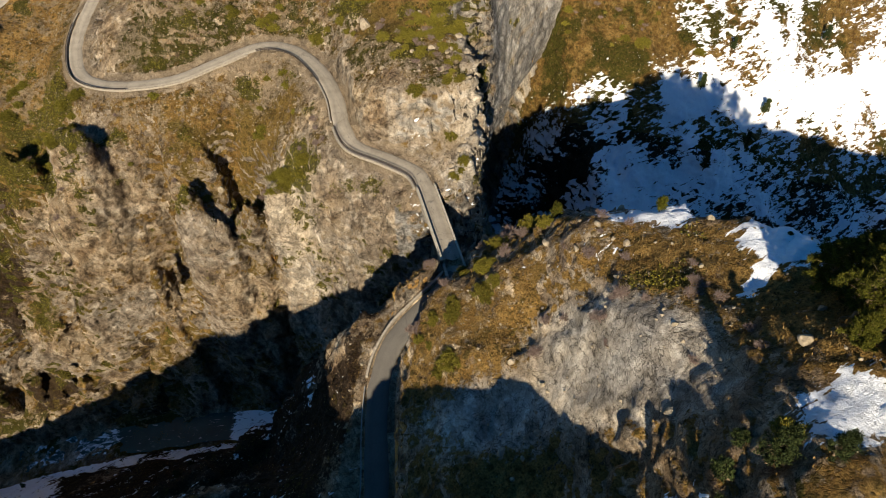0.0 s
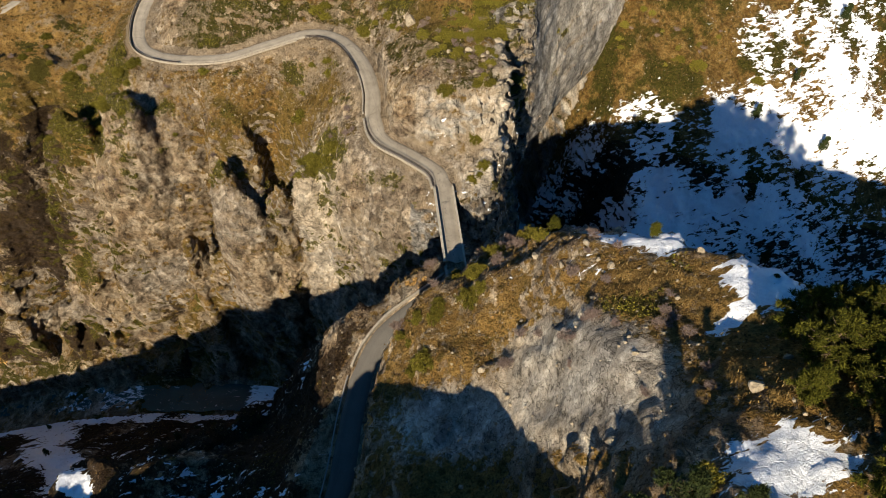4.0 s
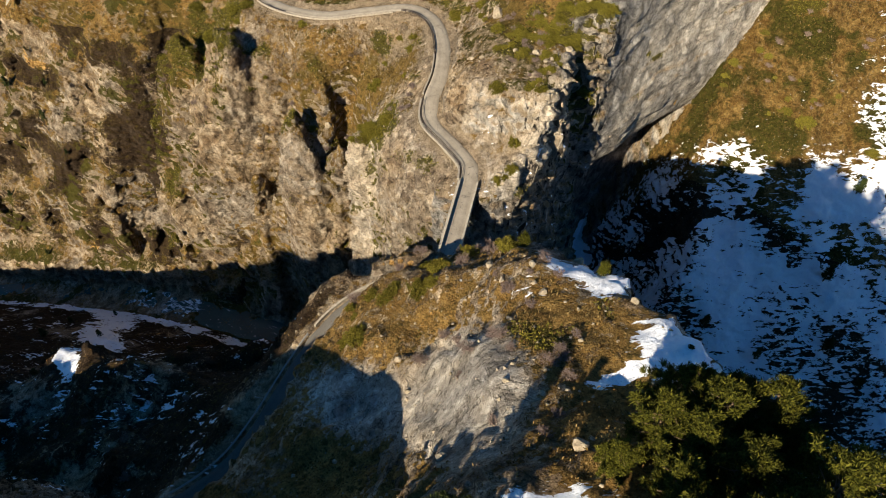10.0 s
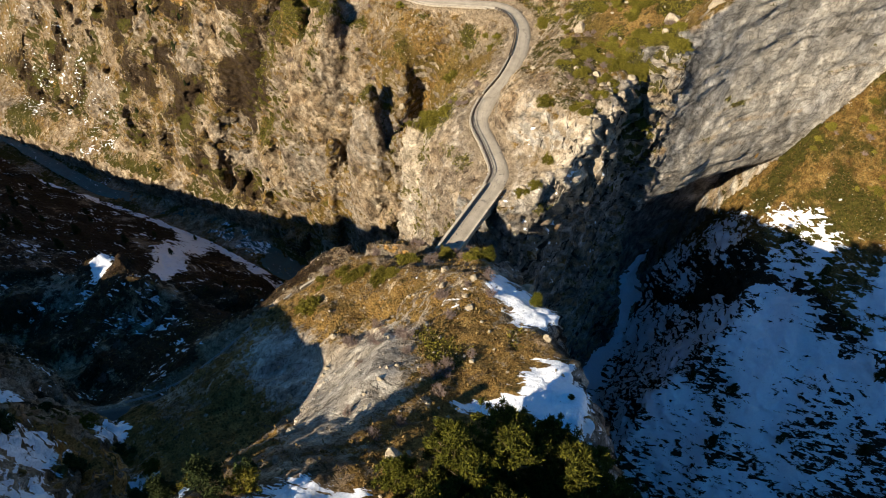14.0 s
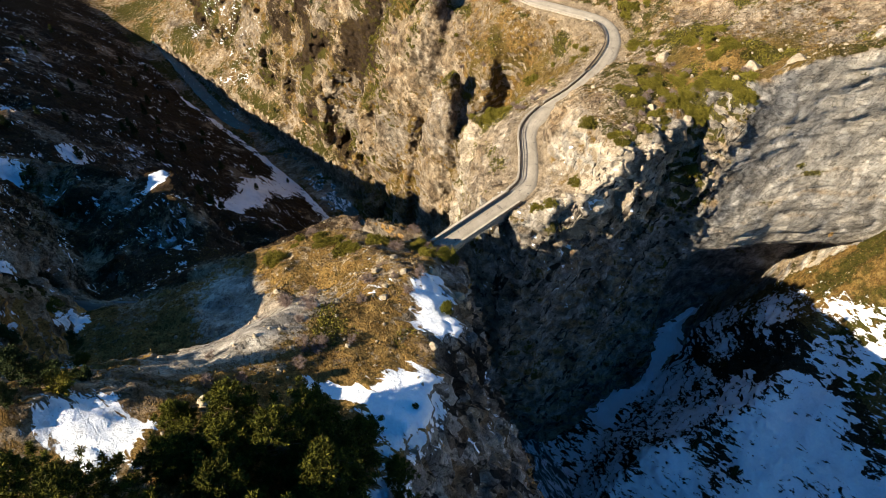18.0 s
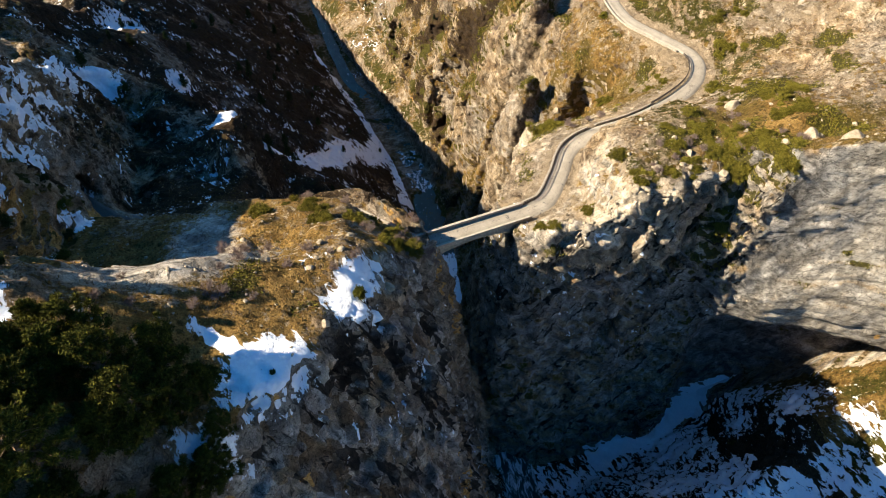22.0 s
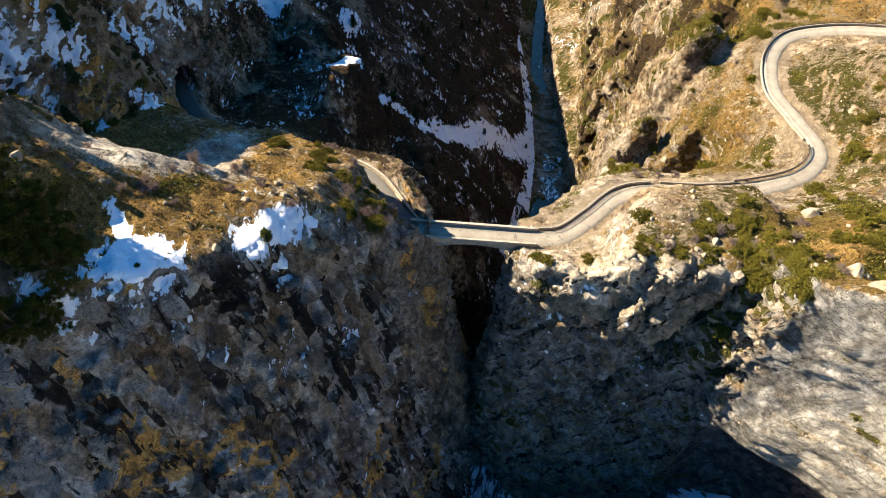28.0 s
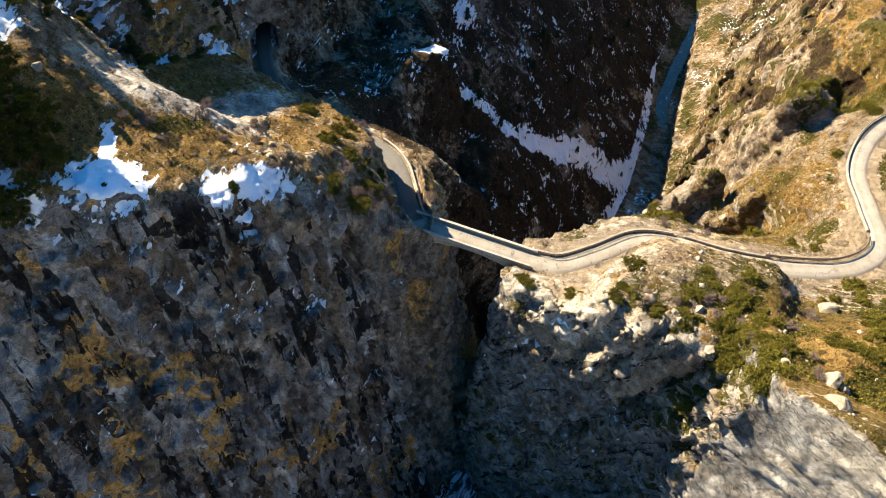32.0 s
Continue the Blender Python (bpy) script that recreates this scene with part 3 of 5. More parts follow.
    bed = smax(bed, zc + 1.0 - 0.2 * np.maximum(dc - 6, 0), 1.5)
    he = smin(he, zc + 1.7 * np.maximum(dc - 5.5, 0) - 1.0 + 70 * step(160, 185, y), 3.0)
    return dict(hn=hn, sn=sn, zn=zn, kn=kn, hs=hs, ss=ss, zw=zw, kw=kw, he=he, bed=np.minimum(bed, zf + 25), d=d, zr=zr, ds=ds, zs=zs, dr=dr, zf=zf, dc=dc, up=up, gn=gn, gr=gr)


def solid(f, x, y, z, n1, n2, n3=0.0):
    """Positive inside the rock, in metres, at one level."""
    # undercut of the cliff: a lip with a deep hollow beneath it
    lip = step(146, 160, y)
    under = lip * (3.5 * np.exp(-((z + 24) / 13) ** 2) - 11.0 * step(-34, -52, z) * (1 - 0.5 * step(-70, -95, z)))
    bulge = (1 - lip) * step(100, 116, y) * step(-12, 0, x) * (3.0 * np.sin((z + 10) / 21.0) * step(-8, -25, z))
    # a dark cleft that climbs across the north face
    cleft = -5.5 * np.exp(-((y - 144.5 - 0.36 * z) / 2.6) ** 2) * step(-75, -35, z) * step(-10, 0, x)
    cleft = cleft - 3.0 * np.exp(-((y - 127 - 0.2 * z) / 1.3) ** 2) * step(-22, -8, z) * step(-10, 0, x) - 3.0 * np.exp(-((y - 133.5 - 0.3 * z) / 1.2) ** 2) * step(-25, -8, z) * step(-10, 0, x)
    cleft = cleft - 2.5 * np.exp(-((y - 113 - 0.2 * z) / 1.2) ** 2) * step(-22, -10, z) * step(-10, 0, x)
    wall = f["sn"] + (f["zn"] - z) / f["kn"] + under + bulge + cleft
    wall = (wall + (1.0 * n1 + 0.4 * n2 + 1.5 * n3) * np.minimum(f["calm"], 1.6)) * f["cn"]
    dn = smin((f["hn"] - z) * 0.8 + 0.5 * n1 * f["off"] * f["calm"], wall, 1.6) + 0.95 * f["gn"] + f["gr"] * np.clip(0.7 + 0.8 * n1, 0.0, 1.5) + 1.2 * n3 * f["wild"]
    ws = f["ss"] + (f["zw"] - z) / f["kw"]
    ws = (ws + 1.3 * n1 + 0.4 * n2 + 1.3 * n3) * f["cs"]
    dsu = smin((f["hs"] - z) * 0.75 + 0.7 * n1 * f["off"] + 1.6 * n3 * f["shady"], ws, 1.6)
    de = (f["he"] - z) * 0.8 + 0.5 * n1
    db = (f["bed"] - z) + 0.2 * n2
    out = np.maximum(np.maximum(dn, dsu), np.maximum(de, db))
    return out


# ---------- the mountain, as one closed skin ----------
def skin(x0, x1, y0, y1, z0, z1, h):
    xs, ys, zs = (np.arange(a, b, h, dtype=np.float32) for a, b in ((x0, x1), (y0, y1), (z0, z1)))
    X, Y = np.meshgrid(xs, ys, indexing="ij")
    f = plan(X.astype(float), Y.astype(float))
    f["cn"] = f["kn"] / np.sqrt(1 + f["kn"] ** 2)
    f["cs"] = f["kw"] / np.sqrt(1 + f["kw"] ** 2)
    f["off"] = step(3.0, 7.0, np.minimum(f["d"], f["ds"]))
    f["calm"] = 1 - 0.92 * step(147, 156, Y) * (X > -4) + 1.4 * step(-40, -60, X) * (Y > 100)
    f["wild"] = step(5, 16, f["d"]) * ~f["up"] * step(-34, -50, X)
    f["shady"] = step(-24, -40, X) + 0.8 * step(24, 16, Y) * step(-24, -18, X)
    f = {k: v.astype(np.float32) for k, v in f.items() if k != "up"}
    D = np.empty((len(xs), len(ys), len(zs)), np.float32)
    # tunnel: a capsule along the road into the mountain
    tl = [tuple(p) for p in smooth_line(ROAD_S[8:], 2.0)]
    td, _, (tz,) = along(tl, X, Y)
    for k, z in enumerate(zs):
        Z = np.full_like(X, z)
        s = solid(f, X, Y, z, 0.0, 0.0)
        near = np.abs(s) < 6.0
        px, py, pz = X[near], Y[near], Z[near]
        n1 = np.zeros_like(X)
        n1[near] = fbm(px, py, pz * 0.75, 11.0, 2, 3)
        n2 = vnoise(px / 2.9, py / 2.9, pz / 2.9, 9)
        s[near] = solid({k: v[near] for k, v in f.items()}, px, py, z, n1[near], n2, facets(px + 0.4 * pz, py, pz * 0.7 - 0.3 * px, 7.5, 13))
        if -12 < z < 6:
            mouth = 3.0 + 1.6 * step(9, 20, Y) + 0.5 * n1
            r = np.where(z < -6.5, td, np.hypot(td, (z + 6.5) * (0.95 - 0.25 * step(9, 20, Y))))
            hole = np.where((Y < 26) & (z > -10.2), mouth - r, -9)
            s = np.minimum(s, -hole)
        D[:, :, k] = s
    D[:, :, 0] = 1.0
    S = D > 0
    c = S[:-1, :-1, :-1].astype(np.int8)
    for a, b, e in ((1, 0, 0), (0, 1, 0), (0, 0, 1), (1, 1, 0), (1, 0, 1), (0, 1, 1), (1, 1, 1)):
        c += S[a:S.shape[0] - 1 + a, b:S.shape[1] - 1 + b, e:S.shape[2] - 1 + e]
    act = (c > 0) & (c < 8)
    ids = np.full(act.shape, -1, np.int32)
    ci = np.argwhere(act)
    ids[act] = np.arange(len(ci), dtype=np.int32)
    corner = {}
    for a in (0, 1):
        for b in (0, 1):
            for e in (0, 1):
                corner[a, b, e] = D[ci[:, 0] + a, ci[:, 1] + b, ci[:, 2] + e]
    acc, cnt = np.zeros((len(ci), 3)), np.zeros(len(ci))
    for p in corner:
        for ax in range(3):
            if p[ax] == 0:
                q = tuple(1 if i == ax else p[i] for i in range(3))
                u, v = corner[p], corner[q]
                m = (u > 0) != (v > 0)
                t = np.where(m, u / np.where(m, u - v, 1), 0)
                for i in range(3):
                    acc[:, i] += np.where(m, p[i] + (t if i == ax else 0), 0)
                cnt += m
    verts = (ci + acc / cnt[:, None]) * h + (x0, y0, z0)
    quads = []
    nx, ny, nz = act.shape
    for ax in range(3):
        sl_a = [slice(1, nx), slice(1, ny), slice(1, nz)]
        sl_a[ax] = slice(0, (nx, ny, nz)[ax])
        A = S[tuple(sl_a)]
        sl_b = list(sl_a)
        sl_b[ax] = slice(1, (nx, ny, nz)[ax] + 1)
        B = S[tuple(sl_b)]
        e = np.argwhere(A != B)
        flip = A[tuple(e.T)]
        base = e.copy()
        for i in range(3):
            if i != ax:
                base[:, i] += 1
        o1, o2 = [i for i in range(3) if i != ax]
        q = []
        for s1, s2 in ((0, 0), (1, 0), (1, 1), (0, 1)):
            g = base.copy()
            g[:, o1] -= s1
            g[:, o2] -= s2
            q.append(ids[tuple(g.T)])
        q = np.stack(q, 1)
        turn = flip if ax != 1 else ~flip
        q = np.where(turn[:, None], q, q[:, ::-1])
        quads.append(q)
    quads = np.concatenate(quads)
    return verts, quads[(quads >= 0).all(1)]


def split(v, q):
    """Each four-sided face into four."""
    e = np.sort(np.stack([q, np.roll(q, -1, 1)], 2).reshape(-1, 2), 1)
    key = e[:, 0].astype(np.int64) * len(v) + e[:, 1]
    uniq, inv = np.unique(key, return_inverse=True)
    mid = (v[uniq // len(v)] + v[uniq % len(v)]) / 2
    cen = v[q].mean(1)
    ei = (inv.reshape(-1, 4) + len(v))
    c = np.arange(len(q)) + len(v) + len(mid)
    faces = np.concatenate([np.stack([q[:, i], ei[:, i], c, ei[:, i - 1]], 1) for i in range(4)])
    return np.concatenate([v, mid, cen]), faces


def normals(v, q):
    n = np.cross(v[q[:, 2]] - v[q[:, 0]], v[q[:, 3]] - v[q[:, 1]])
    out = np.stack([sum(np.bincount(q[:, i], n[:, a], len(v)) for i in range(4)) for a in range(3)], 1)
    return out / np.maximum(np.linalg.norm(out, axis=1), 1e-9)[:, None]


def relax(v, q, amount):
    e = np.concatenate([q[:, [i, (i + 1) % 4]] for i in range(4)])
    e = np.concatenate([e, e[:, ::-1]])
    cnt = np.maximum(np.bincount(e[:, 0], minlength=len(v)), 1)
    avg = np.stack([np.bincount(e[:, 0], v[e[:, 1], a], len(v)) for a in range(3)], 1) / cnt[:, None]
    return v + (avg - v) * amount


def spot(x, y, cx, cy, rx, ry, turn=0.0):
    c, s = math.cos(radians(turn)), math.sin(radians(turn))
    u, w = (x - cx) * c + (y - cy) * s, -(x - cx) * s + (y - cy) * c
    return np.clip(1.35 - np.hypot(u / rx, w / ry), 0, 1)


def carve(v, n, f):
    """Ledges, blocks and fine roughness on the skin."""
    x, y, z = v.T
    steep = step(0.75, 0.35, n[:, 2])
    rocky = 0.25 + 0.75 * steep
    keep = step(2.9, 5.5, np.minimum(np.where(np.abs(z - f["zr"]) < 9, f["d"], 99), np.where(np.abs(z - f["zs"]) < 9, f["ds"], 99)))
    wx = x + 1.6 * vnoise(x / 4, y / 4, z / 4, 71)
    wz = z + 1.6 * vnoise(x / 4, y / 4, z / 4, 72)
    bed1 = (wz * 0.86 + wx * 0.42 + y * 0.2) / 3.1 + 0.5 * vnoise(x / 9, y / 9, z / 9, 73)
    saw = bed1 - np.floor(bed1)
    ledge = np.minimum(saw / 0.8, (1 - saw) / 0.2) - 0.5
    ne = (f["ss"] + (f["zw"] - z) / f["kw"] > -4) & (x > 4) & (f["sn"] < -2)
    jx = np.where(ne, (x * 0.88 - y * 0.443 + 0.09 * z) / 3.4, (x * 0.8 - y * 0.6 + 0.25 * z) / 2.6) + 0.6 * vnoise(x / 6, y / 6, z / 6, 74)
    js = jx - np.floor(jx)
    joint = np.minimum(js / 0.85, (1 - js) / 0.15) - 0.5
    ridge = 1 - 2 * np.abs(fbm(x, y, z * 0.7, 5.0, 3, 75))
    grain = fbm(x, y, z, 1.3, 2, 76)
    north_lip = (f["sn"] + (f["zn"] - z) / f["kn"] > -6) & (x > 4) & (y > 152)
    rocky = rocky * np.where(north_lip, 0.16, 1.0) * (1 - 0.85 * spot(x, y, 22, 45, 8, 11, 35) * (z > 2))
    rocky = rocky * np.where(ne & (z < 24), 1.5, 1.0) * np.where(~f["up"] & (x < -48) & (y > 100), 0.6, 1.0)
    block = np.tanh(5 * vnoise(wx / 3.4, y / 3.4, wz / 2.4, 78)) + 0.5 * np.tanh(5 * vnoise(wx / 1.7, y / 1.7, wz / 1.3, 79))
    chip = facets(wx + 0.4 * z, y, wz * 0.8 - 0.3 * x, 3.2, 85) + 0.5 * facets(wx - 0.3 * y, y + 0.3 * z, wz, 1.5, 89)
    strata = np.where(north_lip, 0.30 * vnoise(x / 9, y / 9, wz / 0.9, 83) + 0.25 * np.tanh(4 * vnoise(x / 6, y / 6, wz / 2.2, 84)), 0)
    rim = (f["sn"] > -3) & (f["sn"] < 9) & (x > -4) & (y > 103) & (y < 150) & (z > -22)
    gap = np.where(rim, -1.3 * np.exp(-((js - 0.5) / 0.07) ** 2), 0)
    disp = strata + np.where(rim, 0.45 * block, 0) + gap * (0.4 + 0.6 * steep) + rocky * (0.2 * block + 0.55 * ledge + 0.5 * joint + 0.45 * ridge + 0.22 * grain + 0.85 * chip) + (1 - steep) * 0.25 * fbm(x, y, z, 3.0, 3, 77)
    v = v + n * (disp * keep)[:, None]
    x, y, z = v.T
    # the roads' benches stay level
    for d, zr, on in ((f["d"], f["zr"], z < 30), (f["ds"], f["zs"], z < 2)):
        near = (d < 3.4) & (np.abs(z - zr) < 2.6) & on
        z = np.where(near, np.where(d < 2.7, zr - 0.22, np.minimum(z, zr + 0.1) * 0.6 + (zr - 0.18) * 0.4), z)
    return np.stack([x, y, z], 1)


def cover(v, n, f):
    """The masks for the skin's material: where turf, snow, scrub with painted shade and the kinds of rock lie."""
    x, y, z = v.T
    up = n[:, 2]
    wob = fbm(x, y, z, 14, 4, 81)
    m = {}
    own = np.argmax(np.stack([np.minimum(f["hn"] - z, f["sn"] + (f["zn"] - z) / f["kn"]), np.minimum(f["hs"] - z, f["ss"] + (f["zw"] - z) / f["kw"]), f["he"] - z, f["bed"] - z]), 0)
    north, south = own == 0, own == 1
    east = (own == 2) | ((own == 3) & (x > 20))
    flat = step(0.45, 0.8, up)
    lawn = (north & f["up"]) * spot(x, y, -4, 160, 16, 16)
    rimtop = north * step(-7, -3, x) * step(103, 106, y) * step(152, 146, y) * (z > -16) * step(9, 4, f["sn"])
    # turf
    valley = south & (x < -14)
    wild = north & ~f["up"]
    grass = flat * (0.50 + 0.25 * wob)
    grass = grass + np.where(south & (x > -8), 0.12, 0) + np.where(north & f["up"], -0.02, 0)
    # gully depth: gives more turf, and a little scrub tone painting gully shade
    hollow = np.clip(-(f["gn"] + 0.7 * f["gr"]) / 8.0, -1, 1)
    grass = np.where(wild, step(0.05, 0.36, up) * (0.47 + 0.34 * wob + 0.18 * hollow + 0.12 * step(-48, -70, x) - 0.22 * step(-62, -45, x)), grass)
    grass = grass + np.where(north & (x < -112) & (z > -40), 0.5, 0)
    # little turf on the shadowed east bank, so its ground is painted darker
    grass = np.where(east, np.where(y < 166, 0.2, 0.75 + 0.2 * wob), grass)
    wall_s = f["ss"] + (f["zw"] - z) / f["kw"]
    face = np.where(south & (x > 3), step(3.5, 1.0, wall_s), 0) * step(28, 22, z - 0.3 * (x - 30))
    grass = grass * (1 - 0.8 * face)
    paler = np.maximum(spot(x, y, 21, 46, 8, 12, 35), spot(x, y, 5, 43, 10, 6)) * (z > 0) * south
    grass = grass - 0.6 * paler
    grass = grass * step(2.6, 5.0, np.where(z < 15, np.minimum(f["d"], f["ds"]), 99))
    grass = grass + 0.3 * lawn - 0.25 * rimtop
    m["grass"] = np.clip(grass, 0, 1)
    m["golden"] = np.clip(np.where(north & (x < -118) & (z > -45), 1.0, 0) * step(0.5, 0.8, up) + 0.85 * lawn + np.where(south & (x > -8), 0.55 + 0.5 * wob, 0) + np.where(wild, 0.12 + 0.35 * wob, 0), 0, 1)
    m["green"] = np.clip(0.42 + 0.3 * wob + np.where(north & f["up"] & (y > 125), 0.12, 0) + np.where(x < -105, 0.12, 0) + np.where(east, 0.05, 0), 0, 1)
    m["pale"] = np.clip(paler * 1.5 + north * (x > 2) * step(153, 163, y) * (z > -50) * step(0.8, 0.4, up) + 0.7 * spot(x, y, -40, 117, 9, 16) * (z > -85) + 0.5 * north * (x > -14) * (y < 128) * (z > -9) + 0.35 * rimtop, 0, 1)
    m["grey"] = np.clip(step(0.65, 0.25, up) * np.where(x > -12, 1.0, 0.15) * (y > 60) + np.where(valley, 0.1, 0), 0, 1)
    m["grey"] = np.maximum(m["grey"] * (1 - 0.8 * rimtop), 0.8 * face * step(8, 22, x)) * np.where(south & (x < 24), 0.45, 1.0)
    m["streak"] = face * step(0.95, 0.7, up) * step(12, 24, x)
    m["streak_n"] = step(0.75, 0.35, up) * np.where(north, np.where((x > -5) & (y < 152), 1.0, 0.35), np.where(valley, 0.6, 0))
    m["rust"] = step(0.8, 0.4, up) * np.where(south & (x > 12), face * (0.30 + 0.70 * step(40, 56, x - 0.3 * z)), np.where((x > -14) & (x < 12) & (y < 92), 1.0, np.where(north & (x < -30), 0.1, 0.0)))
    mat = 0.55 * fbm(x, y, z, 9, 4, 301) + 0.1
    mat = mat + np.where(north & f["up"], np.where((y < 156) & (x > -30), -0.02, 0.08), 0) + np.where(wild, 0.10 - 0.1 * hollow + 0.14 * step(-95, -120, x), 0) + np.where(south & (x > -9), -0.03, 0)
    for cx, cy, rx, ry, high in ((3.5, 148.5, 6, 6, 0.6), (-112, 150, 12, 18, 0.35), (-95, 138, 7, 6, 0.25), (-100, 152, 8, 5, 0.2), (-39, 126, 3.5, 14, 0.35), (-25, 166, 20, 7, 0.35), (0.5, 117.5, 2.5, 2, 0.6), (-84, 150, 4, 7, 0.25), (-130, 132, 22, 20, 0.3)):
        mat = mat + high * spot(x, y, cx, cy, rx, ry)
    mat = np.where(valley | (east & (y < 158)), 0, mat) * (1 - face) * step(0.2, 0.45, up) * step(3.2, 6.0, np.where(z < 15, np.minimum(f["d"], f["ds"]), 99)) * (1 - 0.8 * paler)
    mat = mat * np.where(north & (x < -118) & (z > -30) & (y > 158), 0.7, 1)
    m["mat"] = np.clip(mat, 0, 1)
    verge = step(4.4, 2.8, np.where((np.abs(z - f["zr"]) < 4), f["d"], 99))
    m["soil"] = 0.62 * verge + np.clip(np.where(wild, 0.44, np.where(north, 0.42, 0.15)) + 0.2 * fbm(x, y, z, 9, 3, 91), 0, 1) * step(0.2, 0.5, up) * (1 - face) * (1 - 0.7 * lawn)
    # south-west valley and shadowed east bank: scrub laid thick to paint deep shade
    m["scrub_shade"] = np.clip(np.where(valley, 0.72 + 0.35 * wob - 0.3 * step(22, 8, y) * (x > -110), 0) + np.where(wild & (x < -100) & (z < -36), 0.14 + 0.4 * wob + 0.28 * step(-110, -150, x), 0) + np.where(wild & (x < -55), 0.15 * hollow + 0.15 * wob, 0) + np.where(east & (y < 168), 0.75, 0), 0, 1) * step(2.6, 6.0, np.minimum(f["d"], f["ds"]))
    # snow: where it lies
    rough = fbm(x, y, z, 6, 3, 95)
    snow = np.zeros_like(x)
    zc_top = f["bed"] + 3.5
    snow = np.maximum(snow, np.where(east, 0.58 + 0.12 * rough + 0.24 * fbm(x * 0.6, y, z, 10, 3, 96), 0))
    sunny = east & (y > 160 + 0.10 * (x - 40) + 5 * wob)
    snow = np.where(sunny, 0.08 + 0.36 * step(52, 90, x - 0.25 * (y - 190)) + 0.22 * fbm(x, y * 0.7, z, 11, 3, 97) + 0.42 * np.exp(-((y - 170 - 0.25 * (x - 40)) / 9.0) ** 2) + 0.22 * rough, snow)
    snow = np.where((f["dc"] < 5.5 + 2 * rough) & (z < zc_top) & (x > 5), 0.95, snow)
    top = south & (z > 5)
    for cx, cy, rx, ry, turn in ((28.5, 69.3, 7.0, 3.6, -20), (33, 67.8, 4.0, 4.0, 0), (44.5, 57.6, 7.6, 5.0, -40), (40.5, 53.0, 7.5, 1.5, 50), (24, 72.5, 1.4, 1.0, 0), (33.5, 71, 1.2, 2.4, 20), (38, 28.5, 7, 4.5, 30), (19, 20.5, 6, 3.5, 0), (54, 51.5, 3, 3.5, 0)):
        snow = np.where(top, np.maximum(snow, 0.95 * spot(x, y, cx, cy, rx, ry, turn)), snow)
    for cx, cy, rx, ry, turn in ((-155, 84, 20, 5, 10), (-18, 10, 5, 3, 0), (-6, 19, 4, 2.5, 0), (8, 18, 3.5, 2.5, 0)):
        snow = np.where(south & (y < 30) | (x < -120) & south, np.maximum(snow, 0.9 * spot(x, y, cx, cy, rx, ry, turn) + 0.0 * z), snow)
    dt, _, (wt,) = along([(-61, 35, 3.0), (-78, 42, 4.0), (-104, 52, 6.5), (-127, 68, 10.0), (-146, 86, 13.0)], x, y)
    snow = np.where(valley, np.maximum(snow, np.clip(1.15 - dt / wt + 0.45 * rough, 0, 0.9)), snow)
    snow = np.where(valley, np.maximum(snow, 0.19 + 0.26 * rough), snow)
    bank = (f["dr"] < 12) & (f["dr"] > 4) & (x < -70) & south
    snow = np.where(bank, np.maximum(snow, 0.35 + 0.3 * rough + 0.25 * south), snow)
    snow = np.where((x < -225) & (f["dr"] < 60) & (z < -105) & (y > 75), np.maximum(snow, 0.25 + 0.2 * rough), snow)
    ledge_snow = south & (x > 10) & (z < 26) & (y > 60)
    snow = np.where(ledge_snow, np.maximum(snow, 0.16 + 0.2 * rough), snow)
    snow = np.where(north & (x > -10) & (z < -2) & (z > -48) & (y < 152), np.maximum(snow, 0.2 + 0.2 * rough), snow)
    snow = snow * np.where(east, step(0.02, 0.3, up + 0.12 * rough), step(0.15, 0.55, up + 0.12 * rough))
    for cx, cy, rx, ry in ((-32, 6.5, 9, 4), (-46, 4.5, 7, 3.5), (-66, 2, 8, 4), (-90, 0, 12, 7), (-160, -10, 16, 9), (12, 9, 8, 5), (0, 11, 6, 3.5), (21, 22, 5, 3), (-118, 14, 8, 4), (-25, 0, 8, 4)):
        snow = np.where(south, np.maximum(snow, 0.85 * spot(x, y, cx, cy, rx, ry) * step(0.1, 0.35, up)), snow)
    m["snow"] = np.clip(snow, 0, 1)
    return {k: np.broadcast_to(a, x.shape).astype(np.float32) for k, a in m.items()}


def plan_table(x0, y0, nx, ny, h):
    """The plan on a fine square net, to be read between its knots."""
    gx, gy = np.meshgrid(x0 + h * np.arange(nx), y0 + h * np.arange(ny), indexing="ij")
    table = plan(gx, gy)

    def read(x, y):
        u, w = np.clip((x - x0) / h, 0, nx - 1.001), np.clip((y - y0) / h, 0, ny - 1.001)
        i, j = u.astype(np.int32), w.astype(np.int32)
        a, b = u - i, w - j
        out = {}
        for k, g in table.items():
            if g.dtype == bool:
                out[k] = g[i + (a > 0.5), j + (b > 0.5)]
            else:
                out[k] = (g[i, j] * (1 - a) + g[i + 1, j] * a) * (1 - b) + (g[i, j + 1] * (1 - a) + g[i + 1, j + 1] * a) * b
        return out

    return read


def relief(v, q, read=plan, step_by=60000):
    n = normals(v, q)
    blocks = [slice(i, i + step_by) for i in range(0, len(v), step_by)]
    v = np.concatenate([carve(v[b], n[b], read(v[b, 0], v[b, 1])) for b in blocks])
    n = normals(v, q)
    ms = [cover(v[b], n[b], read(v[b, 0], v[b, 1])) for b in blocks]
    return v, {k: np.concatenate([m[k] for m in ms]) for k in ms[0]}


